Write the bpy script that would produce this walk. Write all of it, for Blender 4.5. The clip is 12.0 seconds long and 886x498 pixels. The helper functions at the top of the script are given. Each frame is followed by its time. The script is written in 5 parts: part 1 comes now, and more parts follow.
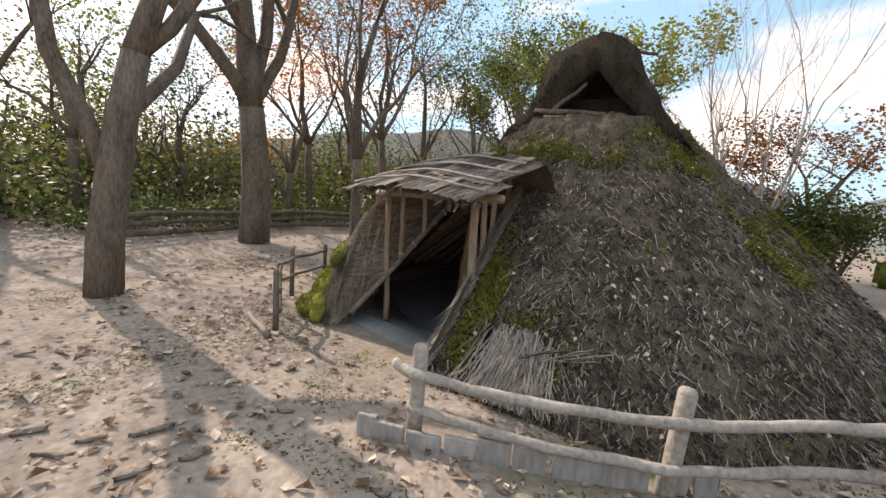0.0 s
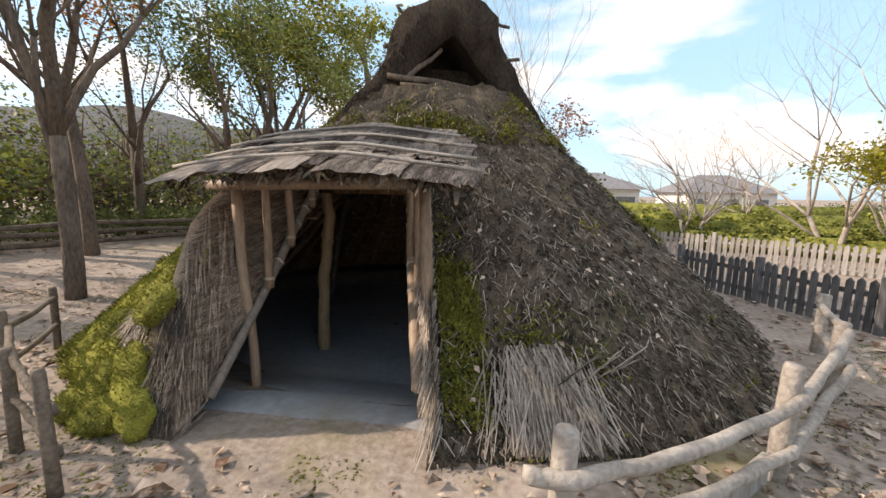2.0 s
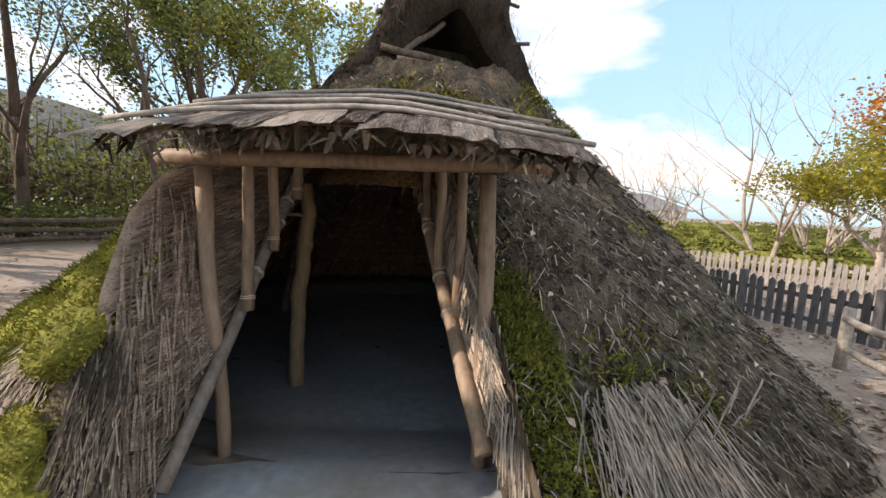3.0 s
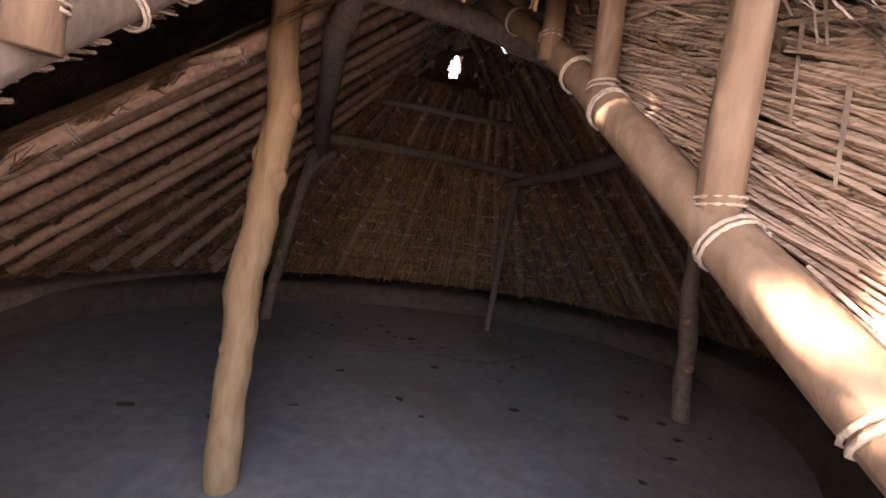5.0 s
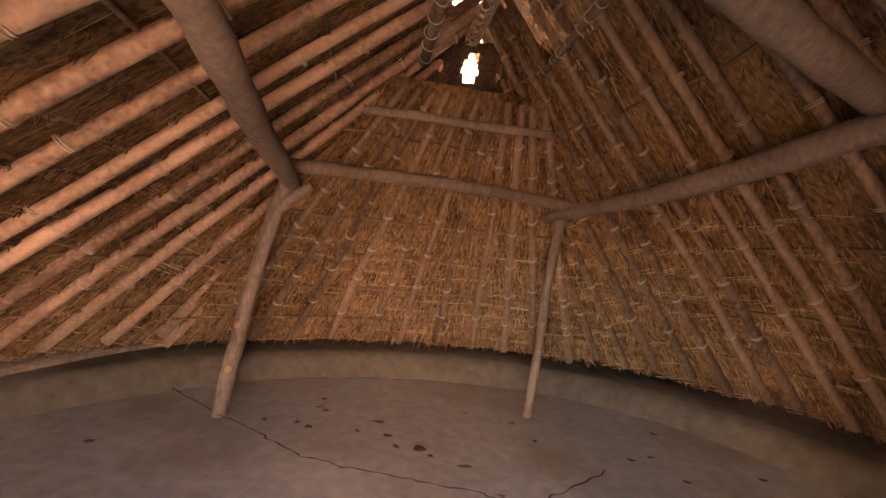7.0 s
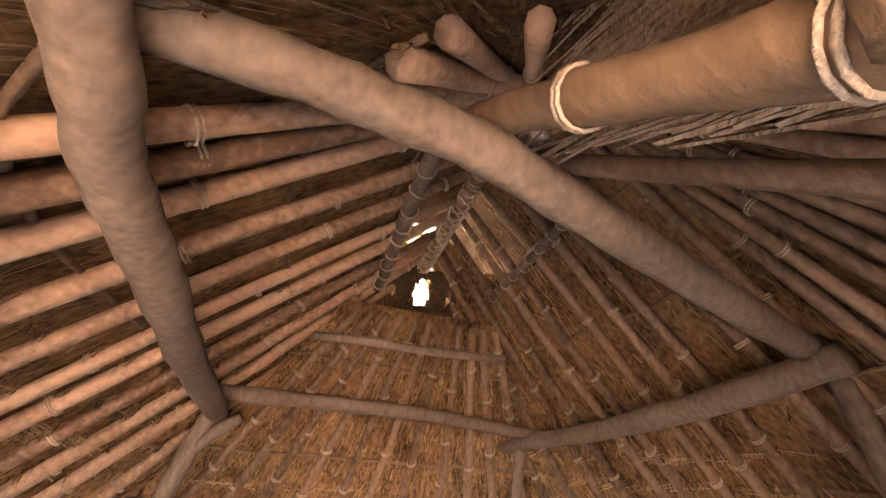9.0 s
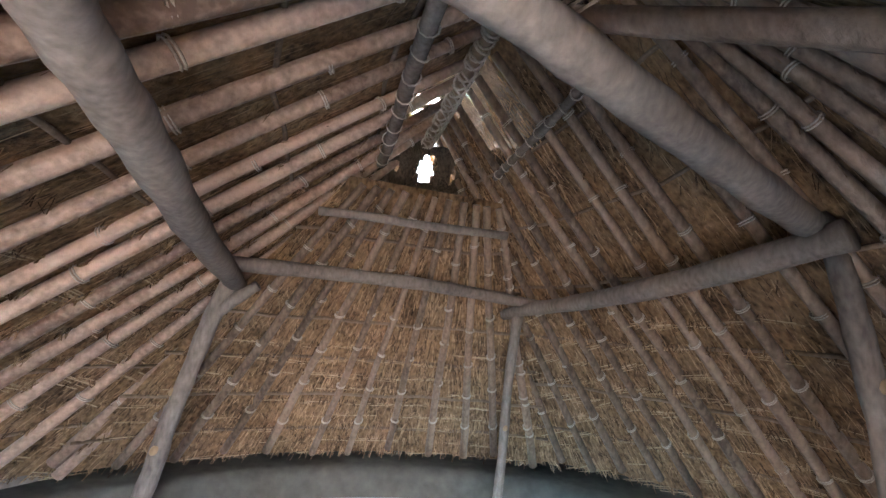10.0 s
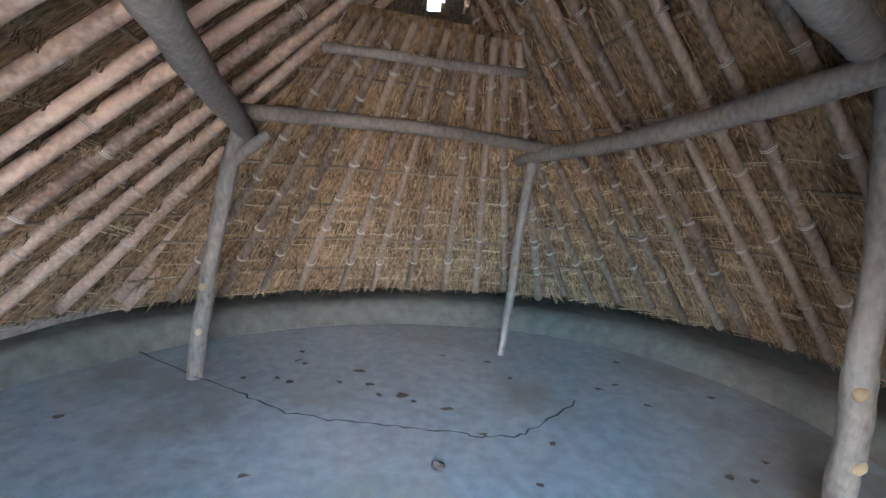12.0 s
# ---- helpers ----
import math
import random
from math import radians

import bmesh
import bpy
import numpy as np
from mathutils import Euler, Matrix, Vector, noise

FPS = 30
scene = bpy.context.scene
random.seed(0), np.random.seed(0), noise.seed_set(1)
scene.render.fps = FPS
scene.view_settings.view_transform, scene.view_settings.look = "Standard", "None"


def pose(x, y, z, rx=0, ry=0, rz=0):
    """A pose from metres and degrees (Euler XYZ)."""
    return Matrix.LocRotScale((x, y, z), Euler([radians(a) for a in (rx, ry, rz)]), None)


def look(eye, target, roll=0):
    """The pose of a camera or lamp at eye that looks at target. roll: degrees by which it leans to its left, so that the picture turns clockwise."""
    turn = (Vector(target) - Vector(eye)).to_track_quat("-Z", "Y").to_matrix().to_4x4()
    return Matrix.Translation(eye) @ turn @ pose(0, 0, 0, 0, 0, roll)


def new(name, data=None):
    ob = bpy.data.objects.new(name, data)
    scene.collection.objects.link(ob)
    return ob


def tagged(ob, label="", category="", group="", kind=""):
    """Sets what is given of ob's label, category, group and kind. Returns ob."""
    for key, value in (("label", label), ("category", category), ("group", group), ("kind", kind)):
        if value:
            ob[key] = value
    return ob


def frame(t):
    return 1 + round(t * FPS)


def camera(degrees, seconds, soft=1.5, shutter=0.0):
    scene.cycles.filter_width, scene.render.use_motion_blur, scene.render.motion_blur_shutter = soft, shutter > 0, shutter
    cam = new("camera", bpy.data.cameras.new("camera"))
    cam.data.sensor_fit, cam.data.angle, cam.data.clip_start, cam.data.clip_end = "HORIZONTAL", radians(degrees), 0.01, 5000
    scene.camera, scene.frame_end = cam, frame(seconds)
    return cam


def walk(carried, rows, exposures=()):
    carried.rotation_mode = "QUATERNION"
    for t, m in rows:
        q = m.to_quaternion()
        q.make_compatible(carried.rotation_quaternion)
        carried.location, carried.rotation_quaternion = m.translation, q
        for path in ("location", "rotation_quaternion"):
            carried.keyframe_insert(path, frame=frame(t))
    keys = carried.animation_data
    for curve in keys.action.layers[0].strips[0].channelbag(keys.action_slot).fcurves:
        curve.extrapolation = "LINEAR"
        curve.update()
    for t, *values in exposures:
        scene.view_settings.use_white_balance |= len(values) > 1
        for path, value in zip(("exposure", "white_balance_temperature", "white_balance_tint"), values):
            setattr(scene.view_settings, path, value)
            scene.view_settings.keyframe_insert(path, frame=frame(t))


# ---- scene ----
cam = camera(94.3, 12.0)


def stance(x, y, z, pitch, yaw, roll):
    """A pose from the eye, the tilt up, the heading and the lean."""
    return pose(x, y, z, 0, 0, yaw) @ pose(0, 0, 0, 90 + pitch) @ pose(0, 0, 0, 0, 0, roll)


PATH = [
    (0, (3.350, -2.965, 1.625), (-7.91, 46.25, 4.63)),
    (0.5, (2.752, -2.930, 1.607), (-7.89, 38.71, 2.86)),
    (1, (2.285, -2.917, 1.594), (-7.86, 26.43, 3.17)),
    (1.5, (1.802, -2.880, 1.568), (-7.28, 14.54, 1.72)),
    (2, (1.199, -2.806, 1.529), (-7.82, 8.55, 1.09)),
    (2.5, (0.758, -2.621, 1.524), (-7.79, 2.73, 1.52)),
    (2.7, (0.591, -2.430, 1.474), (-7.07, 0.09, 1.43)),
    (4.3, (0.057, -0.663, 1.012), (-3.95, -0.45, 6.44)),
    (4.6, (0.039, -0.461, 0.916), (-3.19, 1.03, 6.01)),
    (4.9, (0.007, -0.176, 0.880), (-3.08, 1.73, 5.69)),
    (5, (0.009, -0.092, 0.882), (-3.47, 1.71, 7.52)),
    (5.5, (0.020, 0.188, 0.863), (-3.92, 0.92, 9.38)),
    (6, (0.021, 0.552, 0.919), (-5.84, 4.34, 7.70)),
    (6.5, (0.042, 0.821, 0.989), (-5.91, 4.85, 6.32)),
    (7, (0.022, 1.082, 1.056), (0.25, 6.1, 5.4)),
    (7.2, (0.010, 1.128, 1.014), (6.26, 5.99, 4.18)),
    (7.5, (0.022, 1.146, 1.163), (10.85, 6.56, 6.50)),
    (7.7, (0.020, 1.111, 1.263), (13.41, 4.29, 6.05)),
    (9.3, (-0.051, 1.144, 1.185), (29.56, 0.59, 4.10)),
    (9.5, (-0.047, 1.172, 1.179), (26.61, 0.39, 3.75)),
    (10, (-0.036, 1.162, 1.202), (11.81, 0.29, 4.44)),
    (10.5, (-0.026, 1.158, 1.212), (4.31, 0.22, 6.59)),
    (11, (-0.035, 1.159, 1.223), (0.02, -0.50, 7.37)),
    (11.5, (-0.045, 1.155, 1.209), (-3.72, -0.71, 6.50)),
    (12, (-0.066, 1.156, 1.165), (-8.65, 0.29, 3.59)),
]
walk(cam, [(t, stance(*eye, *turn)) for t, eye, turn in PATH],
     [(0, 0.2, 7300, 19), (1.5, 0.34, 7400, 20), (2.7, 0.22, 7400, 20), (4.3, 1.1, 6400, 22), (4.6, 1.35, 6600, 23), (4.9, 2.7, 8400, 46),
      (5.5, 3.93, 9000, 40), (6.0, 4.23, 9600, 38), (6.5, 4.62, 12500, 52), (7.0, 5.43, 18500, 66), (7.7, 5.83, 20500, 68), (9.3, 6.15, 10300, 42), (10, 6.08, 6500, 22), (10.5, 5.93, 5700, 17), (11, 5.93, 5500, 15), (12, 6.12, 5900, 14)])

# ---- light ----
SUN_AZ, SUN_EL = (-0.995, -0.08), radians(30)
sun_to = Vector((SUN_AZ[0] * math.cos(SUN_EL), SUN_AZ[1] * math.cos(SUN_EL), math.sin(SUN_EL)))
lamp = bpy.data.lights.new("sun", "SUN")
lamp.energy, lamp.angle, lamp.color = 5.0, radians(0.6), (1.0, 0.93, 0.82)
new("sun", lamp).matrix_world = look(sun_to * 60, (0, 0, 0))

world = bpy.data.worlds.new("sky")
scene.world = world
world.use_nodes = True
wn, wl = world.node_tree.nodes, world.node_tree.links
sky = wn.new("ShaderNodeTexSky")
sky.sky_type, sky.sun_disc = "NISHITA", False
sky.sun_elevation, sky.sun_rotation = SUN_EL, math.atan2(sun_to.x, sun_to.y)
coords = wn.new("ShaderNodeTexCoord")
stretch = wn.new("ShaderNodeMapping")
stretch.inputs["Scale"].default_value = (1.6, 1.6, 4.5)
cloud = wn.new("ShaderNodeTexNoise")
cloud.inputs["Scale"].default_value, cloud.inputs["Detail"].default_value = 1.3, 6
ramp = wn.new("ShaderNodeValToRGB")
ramp.color_ramp.elements[0].position, ramp.color_ramp.elements[1].position = 0.46, 0.6
mixc = wn.new("ShaderNodeMixRGB")
mixc.inputs[2].default_value = (7.3, 6.95, 6.75, 1)
wl.new(coords.outputs["Generated"], stretch.inputs[0])
wl.new(stretch.outputs[0], cloud.inputs["Vector"])
wl.new(cloud.outputs["Fac"], ramp.inputs[0])
wl.new(ramp.outputs[0], mixc.inputs[0])
tone = wn.new("ShaderNodeMixRGB")
tone.inputs[0].default_value = 0.6
tone.inputs[2].default_value = (2.7, 5.2, 7.2, 1)
wl.new(sky.outputs[0], tone.inputs[1])
wl.new(tone.outputs[0], mixc.inputs[1])
wl.new(mixc.outputs[0], wn["Background"].inputs[0])
wn["Background"].inputs[1].default_value = 0.175


# ---- materials ----
def material(name, dark, light, scale=8.0, rough=0.85, bump=0.3, stretch=(1, 1, 1), fine=5.0, hi=0.74, island=0.0, patch=None, thin=0.0):
    """Two colours mixed by noise at two scales, with relief; patch: a third colour in large blotches (colour, size, share)."""
    m = bpy.data.materials.new(name)
    m.use_nodes = True
    n, l = m.node_tree.nodes, m.node_tree.links
    bsdf = n["Principled BSDF"]
    bsdf.inputs["Roughness"].default_value = rough
    bsdf.inputs["Specular IOR Level"].default_value = 0.25
    tc, mp = n.new("ShaderNodeTexCoord"), n.new("ShaderNodeMapping")
    mp.inputs["Scale"].default_value = stretch
    l.new(tc.outputs["Object"], mp.inputs[0])
    big, small = n.new("ShaderNodeTexNoise"), n.new("ShaderNodeTexNoise")
    big.inputs["Scale"].default_value, big.inputs["Detail"].default_value = scale, 4
    small.inputs["Scale"].default_value, small.inputs["Detail"].default_value = scale * fine, 6
    for x in (big, small):
        l.new(mp.outputs[0], x.inputs["Vector"])
    add = n.new("ShaderNodeMath")
    add.operation = "MULTIPLY_ADD"
    l.new(small.outputs["Fac"], add.inputs[0])
    add.inputs[1].default_value = 0.6
    half = n.new("ShaderNodeMath")
    half.operation = "MULTIPLY"
    half.inputs[1].default_value = 0.5
    l.new(big.outputs["Fac"], half.inputs[0])
    l.new(half.outputs[0], add.inputs[2])
    last = add.outputs[0]
    if island:
        geo, vary = n.new("ShaderNodeNewGeometry"), n.new("ShaderNodeMath")
        info, both = n.new("ShaderNodeObjectInfo"), n.new("ShaderNodeMath")
        both.operation = "ADD"
        l.new(geo.outputs["Random Per Island"], both.inputs[0])
        l.new(info.outputs["Random"], both.inputs[1])
        vary.operation = "MULTIPLY_ADD"
        l.new(both.outputs[0], vary.inputs[0])
        vary.inputs[1].default_value = island
        shift = n.new("ShaderNodeMath")
        shift.operation = "SUBTRACT"
        shift.inputs[1].default_value = island
        l.new(last, shift.inputs[0])
        l.new(shift.outputs[0], vary.inputs[2])
        last = vary.outputs[0]
    cr = n.new("ShaderNodeValToRGB")
    cr.color_ramp.elements[0].position, cr.color_ramp.elements[1].position = 0.36, hi
    cr.color_ramp.elements[0].color, cr.color_ramp.elements[1].color = (*dark, 1), (*light, 1)
    l.new(last, cr.inputs[0])
    colour = cr.outputs[0]
    if patch:
        blot, pr, mx = n.new("ShaderNodeTexNoise"), n.new("ShaderNodeValToRGB"), n.new("ShaderNodeMixRGB")
        blot.inputs["Scale"].default_value, blot.inputs["Detail"].default_value = patch[1], 7
        blot.inputs["Roughness"].default_value = 0.65
        l.new(tc.outputs["Object"], blot.inputs["Vector"])
        pr.color_ramp.elements[0].position, pr.color_ramp.elements[1].position = 1 - patch[2] - 0.05, 1 - patch[2] + 0.08
        l.new(blot.outputs["Fac"], pr.inputs[0])
        l.new(pr.outputs[0], mx.inputs[0])
        l.new(colour, mx.inputs[1])
        mx.inputs[2].default_value = (*patch[0], 1)
        colour = mx.outputs[0]
    l.new(colour, bsdf.inputs["Base Color"])
    if thin:
        glow, blend = n.new("ShaderNodeBsdfTranslucent"), n.new("ShaderNodeMixShader")
        l.new(colour, glow.inputs[0])
        blend.inputs[0].default_value = thin
        l.new(bsdf.outputs[0], blend.inputs[1])
        l.new(glow.outputs[0], blend.inputs[2])
        l.new(blend.outputs[0], n["Material Output"].inputs[0])
    if bump:
        bp = n.new("ShaderNodeBump")
        bp.inputs["Strength"].default_value, bp.inputs["Distance"].default_value = bump, 0.02
        l.new(small.outputs["Fac"], bp.inputs["Height"])
        l.new(bp.outputs[0], bsdf.inputs["Normal"])
    return m


EARTH = material("packed_earth", (0.19, 0.15, 0.12), (0.41, 0.345, 0.29), 1.2, 0.95, 0.6, fine=14, patch=((0.19, 0.165, 0.09), 0.6, 0.39))
FLOOR = material("clay_floor", (0.24, 0.26, 0.275), (0.4, 0.425, 0.445), 0.8, 0.34, 0.3, fine=16, patch=((0.25, 0.24, 0.21), 0.7, 0.45))
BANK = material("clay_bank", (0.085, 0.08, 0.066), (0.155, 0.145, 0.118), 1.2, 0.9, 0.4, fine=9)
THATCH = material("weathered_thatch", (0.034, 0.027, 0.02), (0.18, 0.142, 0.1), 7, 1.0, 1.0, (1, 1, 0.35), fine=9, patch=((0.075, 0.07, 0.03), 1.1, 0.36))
THATCHBIT = material("thatch_bits", (0.025, 0.02, 0.014), (0.24, 0.19, 0.14), 5, 1.0, 0.0, island=0.4, hi=0.95)
STRAW = material("weathered_straw", (0.04, 0.033, 0.026), (0.47, 0.4, 0.33), 5, 0.9, 0.0, island=0.45, hi=1.05)
CAPTHATCH = material("dark_cap_thatch", (0.02, 0.016, 0.012), (0.085, 0.066, 0.05), 6, 1.0, 1.0, (1, 1, 0.4), fine=8)
LINING = material("straw_lining", (0.035, 0.021, 0.011), (0.43, 0.27, 0.145), 4, 0.9, 1.0, (1, 1, 0.25), fine=9)
LINSTRAW = material("inner_straw", (0.08, 0.048, 0.026), (0.58, 0.385, 0.225), 5, 0.8, 0.0, island=0.3)
STITCH = material("pale_straw_stitch", (0.3, 0.2, 0.11), (0.62, 0.48, 0.31), 8, 0.8, 0.0, island=0.3)
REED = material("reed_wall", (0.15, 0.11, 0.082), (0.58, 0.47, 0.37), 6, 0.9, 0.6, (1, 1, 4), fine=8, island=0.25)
POLE = material("peeled_pole", (0.16, 0.11, 0.075), (0.34, 0.25, 0.175), 3, 0.6, 0.35, (1, 1, 0.3), fine=12, island=0.15)
# reddish bark, its colour lightened for the door light on the left slope
LITBARKPOLE = material("lit_reddish_rafter", (0.2, 0.13, 0.095), (0.62, 0.44, 0.33), 3, 0.32, 0.16, fine=12, island=0.3)
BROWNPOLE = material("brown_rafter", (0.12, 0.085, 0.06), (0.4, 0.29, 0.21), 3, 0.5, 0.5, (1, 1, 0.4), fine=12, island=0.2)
POST = material("pale_peeled_post", (0.27, 0.18, 0.1), (0.46, 0.33, 0.2), 3, 0.55, 0.35, (1, 1, 0.25), fine=12)
GREYLOG = material("grey_log", (0.12, 0.1, 0.085), (0.29, 0.25, 0.21), 2.5, 0.7, 0.12, (1, 1, 0.4), fine=18)
ROPE = material("straw_rope", (0.42, 0.36, 0.29), (0.75, 0.68, 0.57), 30, 0.8, 0.4)
BARK = material("cedar_bark", (0.09, 0.07, 0.06), (0.62, 0.55, 0.49), 4, 0.8, 1.0, (5, 0.6, 1), fine=7, island=0.35)
MOSS = material("moss", (0.06, 0.065, 0.012), (0.3, 0.29, 0.05), 6, 1.0, 1.0, fine=12, island=0.2)
FENCEWOOD = material("weathered_rail", (0.2, 0.175, 0.15), (0.44, 0.4, 0.35), 3, 0.8, 0.5, fine=10)
BRANCH = material("dark_branch", (0.07, 0.055, 0.042), (0.22, 0.18, 0.14), 4, 0.9, 0.6, fine=10)
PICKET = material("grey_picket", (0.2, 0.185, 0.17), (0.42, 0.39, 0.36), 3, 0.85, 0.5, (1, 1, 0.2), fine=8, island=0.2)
# the picket wood again, darkened for the backlit side of the near fence
SHADEPICKET = material("shaded_picket", (0.06, 0.06, 0.062), (0.17, 0.17, 0.172), 3, 0.8, 0.5, (1, 1, 0.2), fine=8, island=0.2)
TRUNK = material("tree_bark", (0.06, 0.045, 0.035), (0.22, 0.17, 0.13), 5, 0.95, 1.0, (1, 1, 0.3), fine=7)
PALETWIG = material("pale_twig", (0.24, 0.2, 0.17), (0.5, 0.44, 0.38), 5, 0.9, 0.4)
LEAFGREEN = material("green_leaves", (0.05, 0.07, 0.018), (0.21, 0.25, 0.075), 2, 0.5, 0.0, island=0.3, thin=0.4)
LEAFYELLOW = material("yellow_green_leaves", (0.1, 0.12, 0.015), (0.36, 0.33, 0.04), 2, 0.6, 0.0, island=0.3, thin=0.45)
LEAFORANGE = material("orange_leaves", (0.2, 0.07, 0.015), (0.55, 0.22, 0.05), 2, 0.6, 0.0, island=0.3, thin=0.45)
DEADLEAF = material("dead_leaf", (0.13, 0.075, 0.045), (0.58, 0.47, 0.37), 4, 0.8, 0.0, island=0.4)
DRYBRUSH = material("dry_brush", (0.06, 0.042, 0.03), (0.26, 0.19, 0.14), 3, 0.9, 0.0, island=0.35, thin=0.3)
HEDGE = material("hedge", (0.05, 0.065, 0.014), (0.3, 0.31, 0.07), 3, 0.9, 0.6, island=0.3)
WHITEWALL = material("white_wall", (0.6, 0.58, 0.54), (0.78, 0.77, 0.73), 2, 0.8, 0.1)
ROOFTILE = material("grey_roof", (0.12, 0.12, 0.13), (0.25, 0.25, 0.26), 4, 0.7, 0.3)
CRACK = material("crack", (0.04, 0.038, 0.035), (0.12, 0.112, 0.1), 20, 1.0, 0.0)
CHIP = material("bark_chip", (0.2, 0.165, 0.135), (0.52, 0.45, 0.39), 9, 0.9, 0.6, (0.4, 3, 1), fine=6)
HILL = material("far_hill", (0.05, 0.055, 0.06), (0.13, 0.13, 0.13), 0.2, 1.0, 0.0)


# ---- small builders ----
def mesh_object(name, bm, mat, parent=None, label="", smooth=True):
    me = bpy.data.meshes.new(name)
    bm.to_mesh(me)
    bm.free()
    me.materials.append(mat)
    if smooth:
        me.polygons.foreach_set("use_smooth", [True] * len(me.polygons))
    ob = new(name, me)
    if parent is not None:
        ob.parent = parent
    if label:
        ob["label"] = label
    return ob


def part(name, bm, mat, parent, label="", smooth=True):
    return mesh_object(name, bm, mat, parent, label, smooth)


def quick(name, verts, faces, mat, parent=None, label="", smooth=False):
    me = bpy.data.meshes.new(name)
    me.from_pydata([tuple(v) for v in verts], [], faces)
    me.materials.append(mat)
    if smooth:
        me.polygons.foreach_set("use_smooth", [True] * len(me.polygons))
    ob = new(name, me)
    if parent is not None:
        ob.parent = parent
    if label:
        ob["label"] = label
    return ob


def tube(bm, points, radii, sides=8, wob=0.0, rng=None):
    """A tapered limb through points, closed at its ends."""
    pts = [Vector(p) for p in points]
    rings = []
    side = None
    for i, p in enumerate(pts):
        d = (pts[min(i + 1, len(pts) - 1)] - pts[max(i - 1, 0)]).normalized()
        ref = side if side is not None else (Vector((0, 0, 1)) if abs(d.z) < 0.9 else Vector((1, 0, 0)))
        u = (ref - d * ref.dot(d)).normalized()
        side = u
        w = d.cross(u)
        ring = []
        for k in range(sides):
            a = 2 * math.pi * k / sides
            r = radii[i] * (1 + (rng.uniform(-wob, wob) if rng and wob else 0))
            ring.append(bm.verts.new(p + (u * math.cos(a) + w * math.sin(a)) * r))
        rings.append(ring)
    for a, b in zip(rings, rings[1:]):
        for k in range(sides):
            bm.faces.new((a[k], a[(k + 1) % sides], b[(k + 1) % sides], b[k]))
    bm.faces.new(list(reversed(rings[0])))
    bm.faces.new(rings[-1])
    return bm


def bent(a, b, n, amount, rng, sag=0.0):
    """Points from a to b that wander off the straight line."""
    a, b = Vector(a), Vector(b)
    out = []
    off = Vector((0, 0, 0))
    ph = [rng.uniform(0, 6.28) for _ in range(6)]
    for i in range(n):
        t = i / (n - 1)
        w = math.sin(math.pi * t) ** 0.5
        off = Vector([amount * (math.sin(2.2 * t * 3 + ph[k]) * 0.6 + math.sin(9 * t + ph[k + 3]) * 0.4) for k in range(3)])
        out.append(a.lerp(b, t) + off * w - Vector((0, 0, sag * math.sin(math.pi * t))))
    return out


def box(bm, size, m):
    r = bmesh.ops.create_cube(bm, size=1, matrix=m @ Matrix.Diagonal((*size, 1)))
    return r["verts"]


def empty(name, at=(0, 0, 0), label="", category="", group="", kind=""):
    ob = new(name)
    ob.empty_display_size = 0.1
    ob.location = at
    return tagged(ob, label, category, group, kind)


def ring_at(bm, p, d, r, thick=0.008, tilt=0.0, sides=10):
    """A rope ring round a pole at p that runs along d."""
    d = Vector(d).normalized()
    u = d.orthogonal().normalized()
    w = d.cross(u)
    pts = []
    for k in range(sides + 1):
        a = 2 * math.pi * k / sides
        pts.append(Vector(p) + (u * math.cos(a) + w * math.sin(a)) * r + d * tilt * math.cos(a))
    tube(bm, pts, [thick] * len(pts), 4)


# ---- plan of the hut ----
CX, CY, ALPHA = 0.2, 3.15, radians(18)
E1 = Vector((math.cos(ALPHA), math.sin(ALPHA), 0))
E2 = Vector((-math.sin(ALPHA), math.cos(ALPHA), 0))
FLOOR_Z, BANK_Z, RIDGE_Z = -0.26, -0.03, 2.9
TOP_Z = 2.7


def hut(u, v, z):
    return Vector((CX, CY, z)) + E1 * u + E2 * v


def local(x, y):
    d = Vector((x - CX, y - CY, 0))
    return d.dot(E1), d.dot(E2)


def outer(phi, z):
    """The outside of the thatch at the angle phi round the hut and the height z."""
    k = max(0.0, min(1.0, z / TOP_Z))
    k = k ** 0.93
    a, b = 4.0 * (1 - k) + 1.12 * k, 4.0 * (1 - k) + 1.2 * k
    bulge = 0.06 * math.sin(phi * 5 + 1.0) + 0.05 * math.sin(phi * 9 + z * 2)
    return hut(math.cos(phi) * (a + bulge), math.sin(phi) * (b + bulge), z)


def wall_base(phi):
    """Where the rafters stand on the bank."""
    c, s = math.cos(phi), math.sin(phi)
    return hut(-0.4 + 3.16 * c, (2.46 if s > 0 else 3.6) * s, BANK_Z)


def slope_of(phi):
    """Which slope of the roof the angle phi belongs to."""
    d = math.degrees(phi) % 360
    if 52 <= d <= 128:
        return "back"
    if 230 <= d <= 310:
        return "front"
    return "left" if 128 < d < 230 else "right"


def roof_top(phi, side):
    c, s = math.cos(phi), math.sin(phi)
    if side == "back":
        return hut(-0.08 + 0.9 * c, 0.92, 2.2)
    if side == "front":
        return hut(0.2 * c, -0.6, RIDGE_Z)
    return hut(0, max(-0.65, min(1.6, s * 2.0)), RIDGE_Z)


def inner(phi, k, side=None):
    """The straw lining inside: k from the bank (0) to the ridge (1)."""
    return wall_base(phi).lerp(roof_top(phi, side or slope_of(phi)), k)


